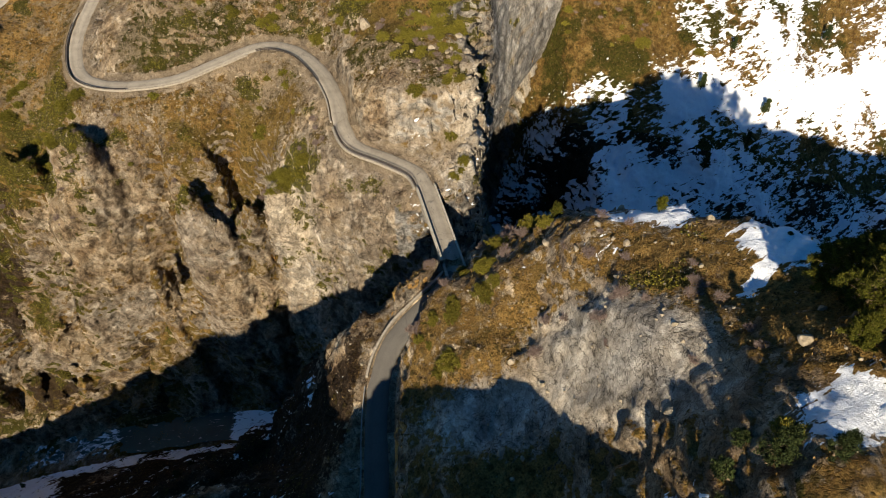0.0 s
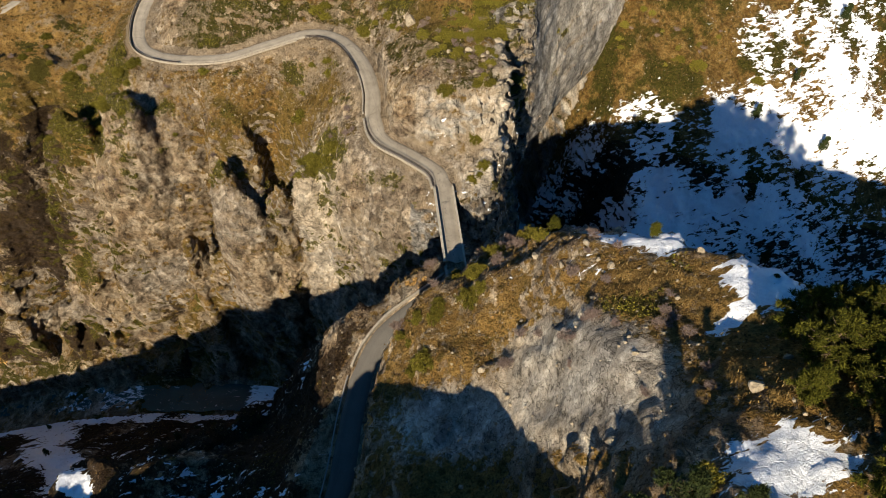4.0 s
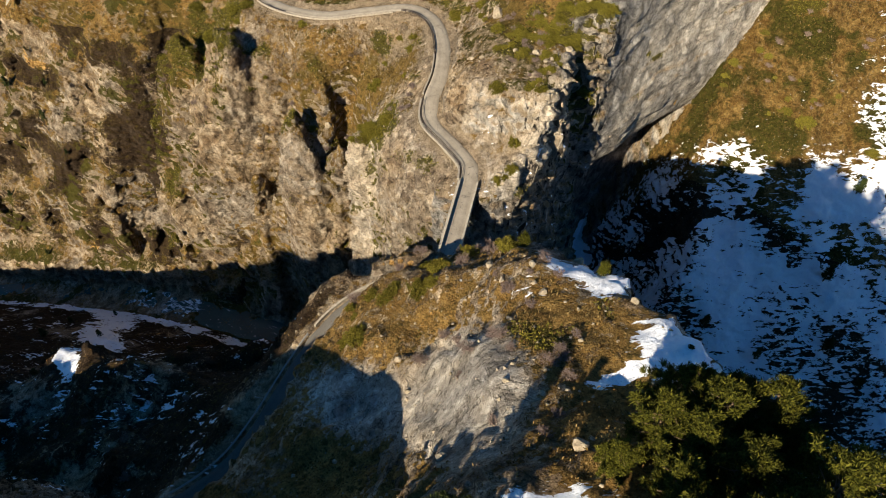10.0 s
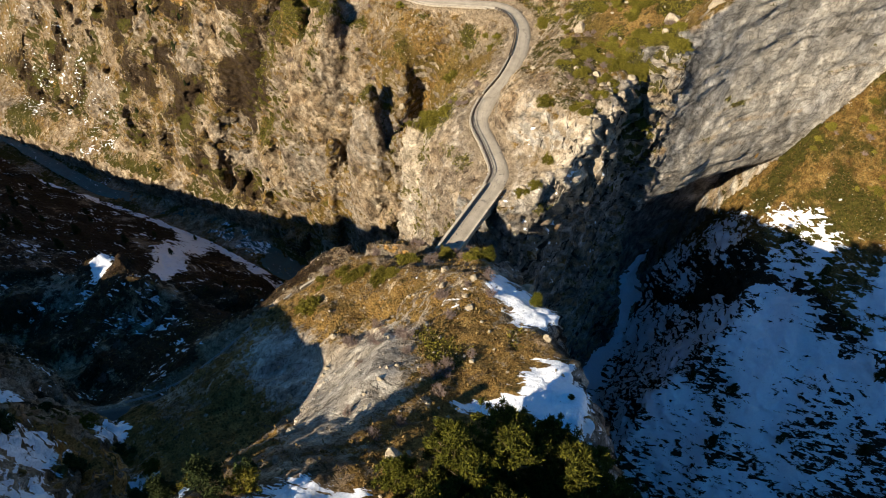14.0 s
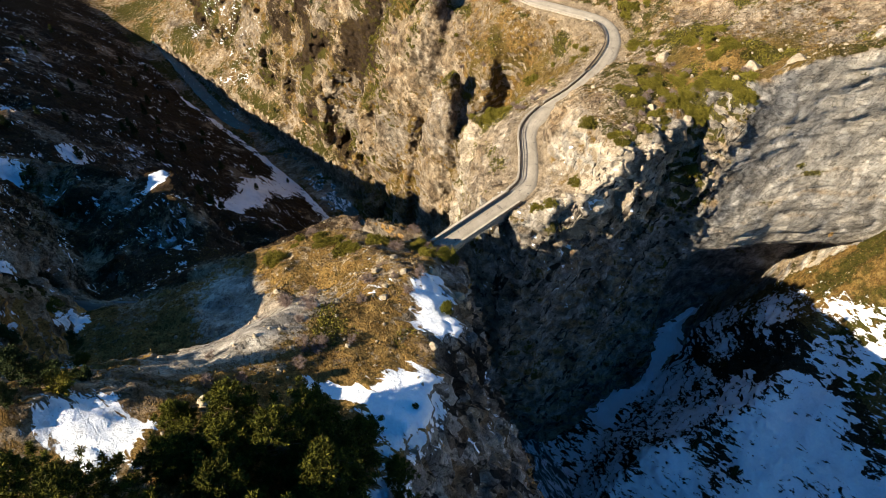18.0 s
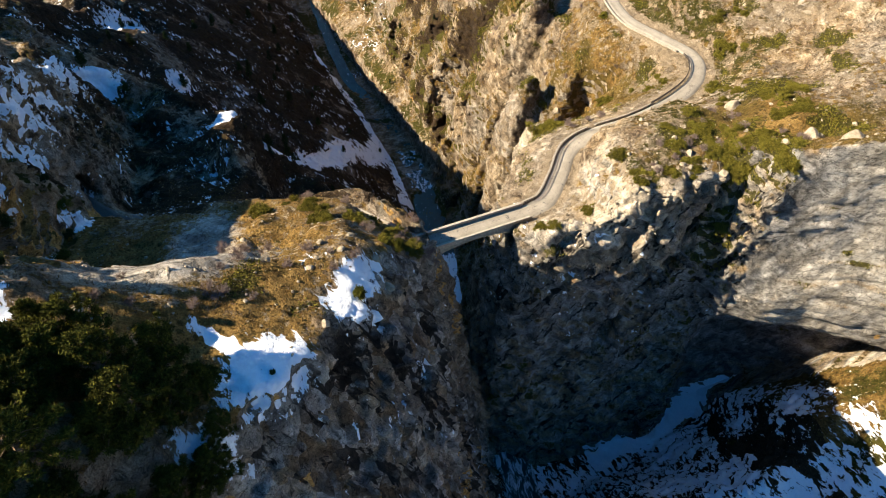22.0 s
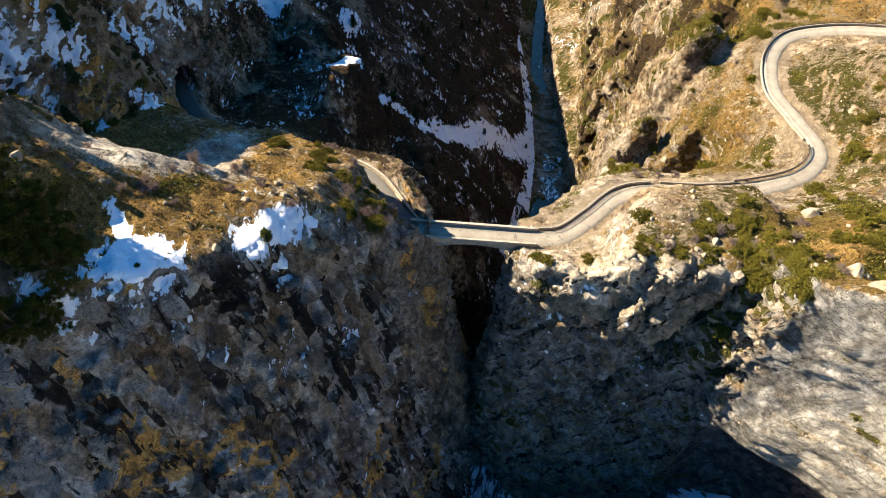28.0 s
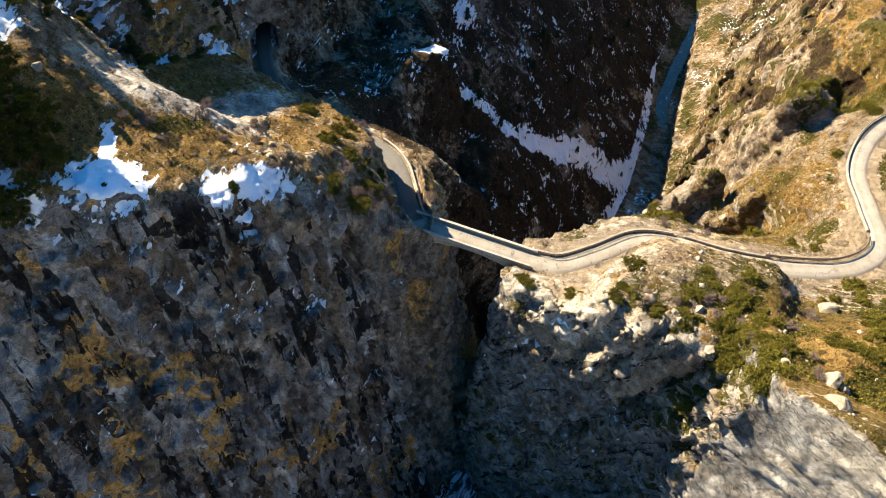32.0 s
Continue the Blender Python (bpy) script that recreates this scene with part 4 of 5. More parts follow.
def mesh_from(name, v, q, masks=None, material=None, smooth=True):
    me = bpy.data.meshes.new(name)
    k = q.shape[1]
    me.vertices.add(len(v))
    me.vertices.foreach_set("co", np.ascontiguousarray(v, np.float32).ravel())
    me.loops.add(q.size)
    me.loops.foreach_set("vertex_index", np.ascontiguousarray(q, np.int32).ravel())
    me.polygons.add(len(q))
    me.polygons.foreach_set("loop_start", np.arange(0, q.size, k, dtype=np.int32))
    if not smooth:
        me.polygons.foreach_set("use_smooth", np.zeros(len(q), bool))
    else:
        me.polygons.foreach_set("use_smooth", np.ones(len(q), bool))
    me.update(calc_edges=True)
    for key, a in (masks or {}).items():
        me.attributes.new(key, "FLOAT", "POINT").data.foreach_set("value", a)
    if material:
        me.materials.append(material)
    return me


CELL = 1.25
V, Q = skin(-330, 170, -60, 262, -180, 80, CELL)
V = relax(V, Q, 0.35)
V, Q = split(V, Q)
V = relax(V, Q, 0.3)
V, MASKS = relief(V, Q, plan_table(-332, -62, 404, 260, 1.25))
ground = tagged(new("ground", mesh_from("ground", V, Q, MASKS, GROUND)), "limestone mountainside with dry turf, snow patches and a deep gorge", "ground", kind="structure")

# far country round about, in the same skin at a coarse grain
FV, FQ = skin(-780, 640, -420, 760, -200, 130, 10.0)
fc = FV[FQ].mean(1)
FQ = FQ[~((fc[:, 0] > -322) & (fc[:, 0] < 160) & (fc[:, 1] > -50) & (fc[:, 1] < 252))]
FV[:, 2] -= 1.5
FV, FM = relief(FV, FQ)
far = tagged(new("backdrop", mesh_from("backdrop", FV, FQ, FM, GROUND)), "hazy mountainside beyond the gorge", "ground", kind="structure")

# the lie of the land, for setting things down
GX0, GY0, GS = -330.0, -60.0, 1.0
_gi = ((V[:, 0] - GX0) / GS).astype(int), ((V[:, 1] - GY0) / GS).astype(int)
TOP = np.full((502, 324), -999.0)
np.maximum.at(TOP, _gi, V[:, 2])
NRM = normals(V, Q)
UPN = np.zeros((502, 324))
_cnt = np.zeros((502, 324))
_high = V[:, 2] > TOP[_gi] - 1.2
np.add.at(UPN, (_gi[0][_high], _gi[1][_high]), NRM[_high, 2])
np.add.at(_cnt, (_gi[0][_high], _gi[1][_high]), 1)
UPN /= np.maximum(_cnt, 1)
LOW = np.full((502, 324), 999.0)
np.minimum.at(LOW, (_gi[0][_high], _gi[1][_high]), V[_high, 2])


_cx, _cy = np.meshgrid(GX0 + GS * (np.arange(502) + 0.5), GY0 + GS * (np.arange(324) + 0.5), indexing="ij")
_p = plan(_cx, _cy)
OFFROAD, OFFRIVER = np.minimum(_p["d"], _p["ds"]), _p["dr"]


def clear(x, y):
    """Metres to the nearest road, and to the river."""
    i, j = min(max(int((x - GX0) / GS), 0), 501), min(max(int((y - GY0) / GS), 0), 323)
    return OFFROAD[i, j], OFFRIVER[i, j]


def land(x, y):
    """Height of the ground at a place, and how level it is."""
    i, j = int((x - GX0) / GS), int((y - GY0) / GS)
    i, j = min(max(i, 0), 501), min(max(j, 0), 323)
    return (TOP[i, j] + LOW[i, j]) / 2, UPN[i, j]


# ---------- parts ----------
def part(name, bm, material, parent, label=""):
    me = bpy.data.meshes.new(name)
    bm.to_mesh(me)
    bm.free()
    me.materials.append(material)
    ob = new(name, me)
    ob.parent = parent
    if label:
        ob["label"] = label
    return ob


def box(bm, sx, sy, sz, m=Matrix(), bevel=0.0):
    r = bmesh.ops.create_cube(bm, size=1.0, matrix=m @ Matrix.Diagonal((sx, sy, sz, 1)))
    if bevel:
        edges = list({e for v in r["verts"] for e in v.link_edges})
        bmesh.ops.bevel(bm, geom=edges, offset=bevel, segments=1, affect="EDGES", profile=0.5)


def strip(line, profile, closed=False, start=0, wobble=0.0, seed=1):
    """A bmesh swept along a line of points; profile: (across to the left, up)."""
    bm = bmesh.new()
    rng = random.Random(seed)
    rings = []
    for i, p in enumerate(line):
        a, b = line[max(i - 1, 0)], line[min(i + 1, len(line) - 1)]
        t = Vector((b[0] - a[0], b[1] - a[1], 0)).normalized()
        n = Vector((-t.y, t.x, 0))
        w = wobble * (rng.random() - 0.5)
        rings.append([bm.verts.new(Vector(p) + n * (u + w * 0.5) + Vector((0, 0, v + (w if v > 0.1 else 0)))) for u, v in profile])
    k = len(profile)
    for r, s in zip(rings, rings[1:]):
        for i in range(k if closed else k - 1):
            bm.faces.new((r[i], r[(i + 1) % k], s[(i + 1) % k], s[i]))
    if closed:
        bm.faces.new(rings[0][::-1])
        bm.faces.new(rings[-1])
    bmesh.ops.recalc_face_normals(bm, faces=bm.faces)
    return bm


def road_mesh(name, line, half, fresh_to, patch):
    cols = 9
    v, q, across, patched, fresh = [], [], [], [], []
    for i, p in enumerate(line):
        a, b = line[max(i - 1, 0)], line[min(i + 1, len(line) - 1)]
        t = Vector((b[0] - a[0], b[1] - a[1], 0)).normalized()
        n = Vector((-t.y, t.x, 0))
        edge = 0.25 * noise.noise(Vector(p) * 0.35), 0.25 * noise.noise(Vector(p) * 0.35 + Vector((40, 0, 0)))
        for c in range(cols):
            u = c / (cols - 1)
            w = (u * 2 - 1) * half + (edge[0] * (1 - u) + edge[1] * u)
            v.append(Vector(p) + n * w + Vector((0, 0, 0.06 * (1 - (2 * u - 1) ** 2) + (-0.3 if c in (0, cols - 1) else 0.0))))
            across.append(u)
            patched.append(patch(p))
            fresh.append(1.0 if fresh_to else 0.0)
    for i in range(len(line) - 1):
        for c in range(cols - 1):
            o = i * cols + c
            q.append((o + 1, o, o + cols, o + cols + 1))
    return mesh_from(name, np.array(v), np.array(q), {"across": np.array(across, np.float32), "patched": np.array(patched, np.float32), "fresh": np.array(fresh, np.float32)}, ROAD)


# ---------- roads ----------
LINE_N = smooth_line(ROAD_N, 1.0)
LINE_S = smooth_line(ROAD_S, 1.0)
tagged(new("road", road_mesh("road", LINE_N, 2.05, False, lambda p: 1.0 if p[1] < 124 else 0.25)), "pale worn single-lane mountain road on a rock bench", "road", kind="structure")
tagged(new("road", road_mesh("road", LINE_S, 2.1, True, lambda p: 0.0)), "dark asphalt lane between the bridge and the tunnel", "road", kind="structure")
FIELD_ROAD = smooth_line([(-128, 236, -20), (-138, 212, -22), (-147, 193, -25), (-157, 174, -25), (-168, 157, -25), (-178, 144, -26), (-192, 131, -30)], 2.0)
fl = [Vector((p.x, p.y, land(p.x, p.y)[0] + 0.25)) for p in FIELD_ROAD]
fl = [Vector((p.x, p.y, sum(fl[min(max(i + k, 0), len(fl) - 1)].z for k in range(-4, 5)) / 9)) for i, p in enumerate(fl)]
tagged(new("road", road_mesh("road", fl, 1.8, False, lambda p: 0.0)), "pale gravel track across the meadow", "road", kind="structure")


# ---------- river ----------
rl = smooth_line(RIVER, 2.0)
rv, rq, rf = [], [], []
for i, p in enumerate(rl):
    a, b = rl[max(i - 1, 0)], rl[min(i + 1, len(rl) - 1)]
    t = Vector((b[0] - a[0], b[1] - a[1], 0)).normalized()
    for c in range(9):
        u = c / 4 - 1
        q = Vector(p) + Vector((-t.y, t.x, 0)) * u * (1 + 0.35 * noise.noise(Vector(p) * 0.11 + Vector((0, 0, 9 * (c > 4))))) * (5.2 - 2.2 * min(max((-165 - p[0]) / 40, 0), 1)) + Vector((0, 0, -0.75))
        q.z += 0.18 * noise.noise(q * 0.5)
        rv.append(q)
        rf.append(1.0 if -75 < p[0] < 10 else (0.6 if p[0] > 10 or -150 < p[0] < -118 else 0.15))
for i in range(len(rl) - 1):
    for c in range(8):
        o = i * 9 + c
        rq.append((o + 1, o, o + 9, o + 10))
tagged(new("water", mesh_from("water", np.array(rv), np.array(rq), {"foam": np.array(rf, np.float32)}, WATER)), "turquoise river with white water at the gorge bottom", "river", kind="structure")


# ---------- bridge ----------
def make_bridge():
    base = (BRIDGE_S + BRIDGE_N) / 2
    axis = (BRIDGE_N - BRIDGE_S)
    length = axis.length
    root = tagged(new("bridge"), "narrow old masonry arch bridge with low parapets over the gorge", "bridge")
    yaw = math.atan2(axis.y, axis.x)
    root.matrix_world = Matrix.Translation(base) @ Matrix.Rotation(yaw, 4, "Z") @ Matrix.Rotation(-math.asin(axis.z / length), 4, "Y")
    half = length / 2 + 0.6
    bm = bmesh.new()
    box(bm, 2 * half, 3.7, 0.35, Matrix.Translation((0, 0, -0.17)))
    deck = part("deck", bm, ROAD, root, "worn patched asphalt deck")
    for key, val in (("across", None), ("patched", 1.0), ("fresh", 0.0)):
        at = deck.data.attributes.new(key, "FLOAT", "POINT")
        at.data.foreach_set("value", [0.5 + v.co.y / 4.4 if val is None else val for v in deck.data.vertices])
    # spandrel walls and vault: a flat segmental arch
    span, crown, spring = length / 2 - 2.2, -1.05, -3.6
    prof = []
    for k in range(25):
        x = -span + 2 * span * k / 24
        prof.append((x, spring + (crown - spring) * (1 - (x / span) ** 2)))
    outline = [(-half, -0.35), (half, -0.35), (half, -5.0), (span, -5.0)] + prof[::-1] + [(-span, -5.0), (-half, -5.0)]
    bm = bmesh.new()
    ring = [[bm.verts.new((x, y, z)) for x, z in outline] for y in (-1.95, 1.95)]
    m = len(outline)
    for i in range(m):
        bm.faces.new((ring[0][i], ring[0][(i + 1) % m], ring[1][(i + 1) % m], ring[1][i]))
    bm.faces.new(ring[0][::-1])
    bm.faces.new(ring[1])
    bmesh.ops.recalc_face_normals(bm, faces=bm.faces)
    bmesh.ops.triangulate(bm, faces=[f for f in bm.faces if len(f.verts) > 4])
    part("spandrel", bm, OLD_STONE, root, "dark weathered masonry spandrels and vault")
    # arch stones, proud of the face
    vouss = bmesh.new()
    box(vouss, 0.52, 0.5, 0.6, bevel=0.03)
    stone = bpy.data.meshes.new("arch_stone")
    vouss.to_mesh(stone)
    vouss.free()
    stone.materials.append(OLD_STONE)
    for y in (-1.8, 1.8):
        steps = int(2 * span / 0.55)
        for k in range(steps + 1):
            x = -span + 2 * span * k / steps
            z = spring + (crown - spring) * (1 - (x / span) ** 2)
            slope = math.atan2(-2 * (crown - spring) * x / span ** 2, 1)
            ob = new("arch_stone", stone)
            ob.parent = root
            ob.matrix_local = Matrix.Translation((x, y + math.copysign(0.05, y), z + 0.28)) @ Matrix.Rotation(-slope, 4, "Y")
    for y, w in ((2.05, 0.42), (-2.0, 0.30)):
        bm = bmesh.new()
        box(bm, 2 * half, w, 1.1, Matrix.Translation((0, y, 0.22)), 0.03)
        wall = part("parapet", bm, OLD_STONE, root)
        cap = bmesh.new()
        box(cap, 1.17, w + 0.12, 0.12, bevel=0.02)
        me = bpy.data.meshes.new("coping_stone")
        cap.to_mesh(me)
        cap.free()
        me.materials.append(CONCRETE)
        steps = int(2 * half / 1.2)
        for k in range(steps):
            ob = new("coping_stone", me)
            ob.parent = wall
            ob.matrix_local = Matrix.Translation((-half + 0.6 + 1.2 * k + 0.02, y, 0.82)) @ Matrix.Rotation(0.01 * math.sin(k * 5.1), 4, "Z")
    return root


make_bridge()


# ---------- walls and rails along the roads ----------
def offset(line, d):
    out = []
    for i, p in enumerate(line):
        a, b = line[max(i - 1, 0)], line[min(i + 1, len(line) - 1)]
        t = Vector((b[0] - a[0], b[1] - a[1], 0)).normalized()
        out.append(Vector(p) + Vector((-t.y, t.x, 0)) * d)
    return out


def masonry_wall(line, wide, high, label):
    bm = strip(line, [(-wide / 2, -0.9), (-wide / 2, high - 0.05), (-wide / 2 + 0.05, high), (wide / 2 - 0.05, high), (wide / 2, high - 0.05), (wide / 2, -0.9)], True, wobble=0.08)
    ob = part("roadside_wall", bm, OLD_STONE, None)
    tagged(ob, label, "wall")
    return ob


def rail_fence(line, high, each, label, rails=2, material=None, girth=0.05, name="guard_rail"):
    material = material or DARK_STEEL
    root = tagged(new(name), label, "guard rail")
    root.location = line[0]
    inv = Matrix.Translation(-Vector(line[0]))
    dist, last, post = 0.0, Vector(line[0]), None
    for p in line:
        dist += (Vector(p) - last).length
        last = Vector(p)
        if post is None or dist >= each:
            if post is None:
                bm = bmesh.new()
                box(bm, 0.12, 0.12, high + 0.6, Matrix.Translation((0, 0, (high - 0.6) / 2)), 0.015)
                ob = part("post", bm, material, root)
                post = ob.data
            else:
                ob = new("post", post)
                ob.parent = root
            ob.location = Vector(p) - Vector(line[0])
            dist = 0.0
    for k in range(rails):
        z = high * (k + 1) / rails - girth
        bm = strip([Vector(p) - Vector(line[0]) for p in line], [(-girth, z - girth), (-girth, z + girth), (girth, z + girth), (girth, z - girth)], True)
        part("rail", bm, material, root)
    return root


def cut(line, a, b, key):
    return [p for p in line if a <= key(p) <= b]


n_len = [0.0]
for p, q in zip(LINE_N, LINE_N[1:]):
    n_len.append(n_len[-1] + (q - p).length)
s_len = [0.0]
for p, q in zip(LINE_S, LINE_S[1:]):
    s_len.append(s_len[-1] + (q - p).length)


def stretch(line, lens, a, b):
    return [p for p, d in zip(line, lens) if a <= d <= b]


LEFT = 2.45
seg = offset(LINE_N, LEFT)
masonry_wall(stretch(seg, n_len, 0.5, 32), 0.5, 0.45, "low weathered stone wall along the outer edge of the road")
rail_fence(stretch(offset(LINE_N, LEFT - 0.55), n_len, 0.5, 32), 0.95, 2.0, "dark steel railing with close posts beside the road", 2)
masonry_wall(stretch(seg, n_len, 33, 52), 0.4, 0.3, "low worn kerb wall at the road's edge")
rail_fence(stretch(seg, n_len, 50, 82), 0.8, 2.0, "dark rusty guard rail on the outside of the bend", 2, girth=0.09)
masonry_wall(stretch(seg, n_len, 84, 165), 0.4, 0.35, "long low stone kerb wall on the valley side of the road")
rail_fence(stretch(seg, n_len, 118, 160), 0.75, 2.5, "dark steel guard rail on the valley side of the road", 1, girth=0.08)
segs = offset(LINE_S, -2.5)
masonry_wall(stretch(segs, s_len, 0.3, 27), 0.45, 0.55, "pale low parapet wall curving from the bridge along the road")
rail_fence(stretch(segs, s_len, 28, 66), 0.8, 2.5, "galvanised guard rail beside the shaded road to the tunnel", 2, ZINC, 0.06)


# ---------- boulders ----------
def boulder_mesh(seed, flat=0.8, detail=3):
    rng = random.Random(seed)
    bm = bmesh.new()
    bmesh.ops.create_icosphere(bm, subdivisions=detail, radius=1.0)
    planes = [(Vector((rng.uniform(-1, 1), rng.uniform(-1, 1), rng.uniform(-0.6, 1))).normalized(), rng.uniform(0.5, 0.85)) for _ in range(9)]
    off = Vector((seed * 7.3, seed * 3.1, 0))
    for v in bm.verts:
        for n, d in planes:
            k = v.co.dot(n) - d
            if k > 0:
                v.co -= n * k * 0.92
        v.co *= 1 + 0.10 * noise.noise(v.co * 2.2 + off) + 0.04 * noise.noise(v.co * 6 + off)
        v.co.z *= flat
    me = bpy.data.meshes.new("boulder")
    bm.to_mesh(me)
    bm.free()
    me.materials.append(BOULDER)
    return me


ROCKS = [boulder_mesh(s, f) for s, f in ((1, 0.8), (2, 0.65), (3, 0.9), (4, 0.7), (5, 0.55), (6, 0.75))]


def boulder(x, y, size, label, group="", k=0, z=None):
    g, up = land(x, y)
    ob = new("boulder", ROCKS[k % len(ROCKS)])
    rng = random.Random(int(x * 31 + y * 17))
    ob.matrix_world = Matrix.Translation((x, y, (g if z is None else z) + size * 0.02)) @ Euler((rng.uniform(-0.3, 0.3), rng.uniform(-0.3, 0.3), rng.uniform(0, 6.3))).to_matrix().to_4x4() @ Matrix.Diagonal((size * rng.uniform(0.85, 1.2), size * rng.uniform(0.8, 1.1), size, 1))
    tagged(ob, label, "boulder", group)
    return ob


boulder(3.3, 153.4, 1.1, "pale rounded boulder resting on dry turf", k=0)
boulder(-21.5, 158.5, 1.8, "tall pale boulder above the road bend", k=2)
boulder(1.0, 160.4, 2.6, "large pale limestone block on the slope", k=1)
boulder(9.5, 160.5, 2.2, "large pale limestone block near the cliff edge", k=3)
rng = random.Random(11)
count = 0
while count < 150:
    x, y = rng.choice(((rng.uniform(-70, 14), rng.uniform(112, 215)), (rng.uniform(-30, 12), rng.uniform(110, 175)), (rng.uniform(4, 46), rng.uniform(32, 78))))
    g, up = land(x, y)
    off, wet = clear(x, y)
    if g < -60 or up < 0.45 or off < 4.2 or wet < 12:
        continue
    size = 0.25 + 0.9 * rng.random() ** 4 + (0.15 if y > 120 else 0)
    boulder(x, y, size, "small pale limestone block lying on the slope", "loose blocks on the slopes", count)
    count += 1


# ---------- foliage ----------
def tube(bm, pts, r0, r1, sides=6):
    rings = []
    for i, p in enumerate(pts):
        t = (Vector(pts[min(i + 1, len(pts) - 1)]) - Vector(pts[max(i - 1, 0)])).normalized()
        a = t.orthogonal().normalized()
        b = t.cross(a)
        r = r0 + (r1 - r0) * i / (len(pts) - 1)
        rings.append([bm.verts.new(Vector(p) + (a * math.cos(k * math.tau / sides) + b * math.sin(k * math.tau / sides)) * r) for k in range(sides)])
    for r, s in zip(rings, rings[1:]):
        for k in range(sides):
            bm.faces.new((r[k], r[(k + 1) % sides], s[(k + 1) % sides], s[k]))
    bm.faces.new(rings[-1])


def tufts(rng, centres, per, spread, size, width, lift=0.3, mat=None, name="crown"):
    """One mesh of many small pointed leaves or needle sprays round the centres."""
    n = len(centres) * per
    c = np.repeat(np.array(centres, np.float32), per, 0)
    r = np.random.RandomState(rng.randrange(1 << 30))
    d = r.normal(size=(n, 3)).astype(np.float32)
    d[:, 2] += lift
    d /= np.linalg.norm(d, axis=1)[:, None]
    base = c + d * (r.rand(n, 1) * spread * 0.6) + r.normal(size=(n, 3)) * spread * 0.25
    s = size * (0.6 + 0.8 * r.rand(n, 1))
    side = np.cross(d, r.normal(size=(n, 3)))
    side /= np.maximum(np.linalg.norm(side, axis=1), 1e-6)[:, None]
    v = np.stack([base - d * s * 0.3, base + side * s * width, base + d * s, base - side * s * width], 1).reshape(-1, 3)
    q = np.arange(len(v)).reshape(-1, 4)
    return mesh_from(name, v, q, None, mat, smooth=False)


def pine(seed, high, wide, mat, label, per=60, layers=9, conical=0.35):
    rng = random.Random(seed)
    root = tagged(new("pine_tree"), label, "tree")
    bm = bmesh.new()
    bend = [Vector((rng.uniform(-0.3, 0.3) * k / 6, rng.uniform(-0.3, 0.3) * k / 6, high * 0.93 * k / 6 - 0.5 * (k == 0))) for k in range(7)]
    tube(bm, bend, 0.022 * high + 0.06, 0.03, 7)
    centres = []
    for i in range(layers):
        f = 0.22 + 0.75 * i / (layers - 1)
        z = high * f
        reach = wide * (1 - conical * f) * (1 - max(0, f - 0.72) * 2.6) * rng.uniform(0.75, 1.1) * (0.6 + 0.4 * min(1, f / 0.4))
        for b in range(rng.randint(5, 7)):
            a = b * math.tau / 6 + rng.uniform(-0.5, 0.5) + i
            L = max(0.3, reach * rng.uniform(0.6, 1.15))
            tip = Vector((math.cos(a) * L, math.sin(a) * L, z + L * rng.uniform(0.0, 0.28)))
            mid = Vector((math.cos(a + 0.15) * L * 0.5, math.sin(a + 0.15) * L * 0.5, z + 0.02 * L))
            tube(bm, [Vector((0, 0, z - 0.15 * L)), mid, tip], 0.035 + 0.01 * L, 0.012, 4)
            for k in range(max(2, int(L * 1.6))):
                t = 0.35 + 0.7 * (k + rng.random()) / max(2, int(L * 1.6))
                p = Vector((0, 0, z - 0.1 * L)).lerp(tip, t) + Vector((rng.uniform(-0.4, 0.4), rng.uniform(-0.4, 0.4), rng.uniform(-0.05, 0.35)))
                centres.append(tuple(p))
    centres.append((0, 0, high * 0.97))
    part("trunk", bm, BARK, root, "scaly brown trunk with bare limbs")
    crown = new("crown", tufts(rng, centres, per * 2, 0.5, 0.23, 0.2, 0.7, mat))
    crown.parent = root
    return root


def shrub(seed, wide, high, mat, label, name="juniper_shrub", dens=1.0, leaf=0.16):
    rng = random.Random(seed)
    root = tagged(new(name), label, "shrub")
    bm = bmesh.new()
    centres = []
    n = int(26 * dens)
    for k in range(n):
        a, r = rng.uniform(0, math.tau), wide * math.sqrt(rng.random())
        h = high * (1 - (r / wide) ** 2 * 0.75) * rng.uniform(0.65, 1.1)
        tip = Vector((math.cos(a) * r, math.sin(a) * r, h))
        tube(bm, [Vector((tip.x * 0.12, tip.y * 0.12, -0.3)), Vector((tip.x * 0.6, tip.y * 0.6, h * 0.5)), tip], 0.035, 0.01, 4)
        for j in range(4):
            centres.append(tuple(tip.lerp(Vector((tip.x * 0.6, tip.y * 0.6, h * 0.4)), j / 5) + Vector((rng.gauss(0, 0.12), rng.gauss(0, 0.12), 0)) * wide))
    part("stem", bm, BARK, root)
    leaves = new("foliage", tufts(rng, centres, 34, 0.22 * wide, leaf, 0.32, 0.6, mat, "foliage"))
    leaves.parent = root
    return root


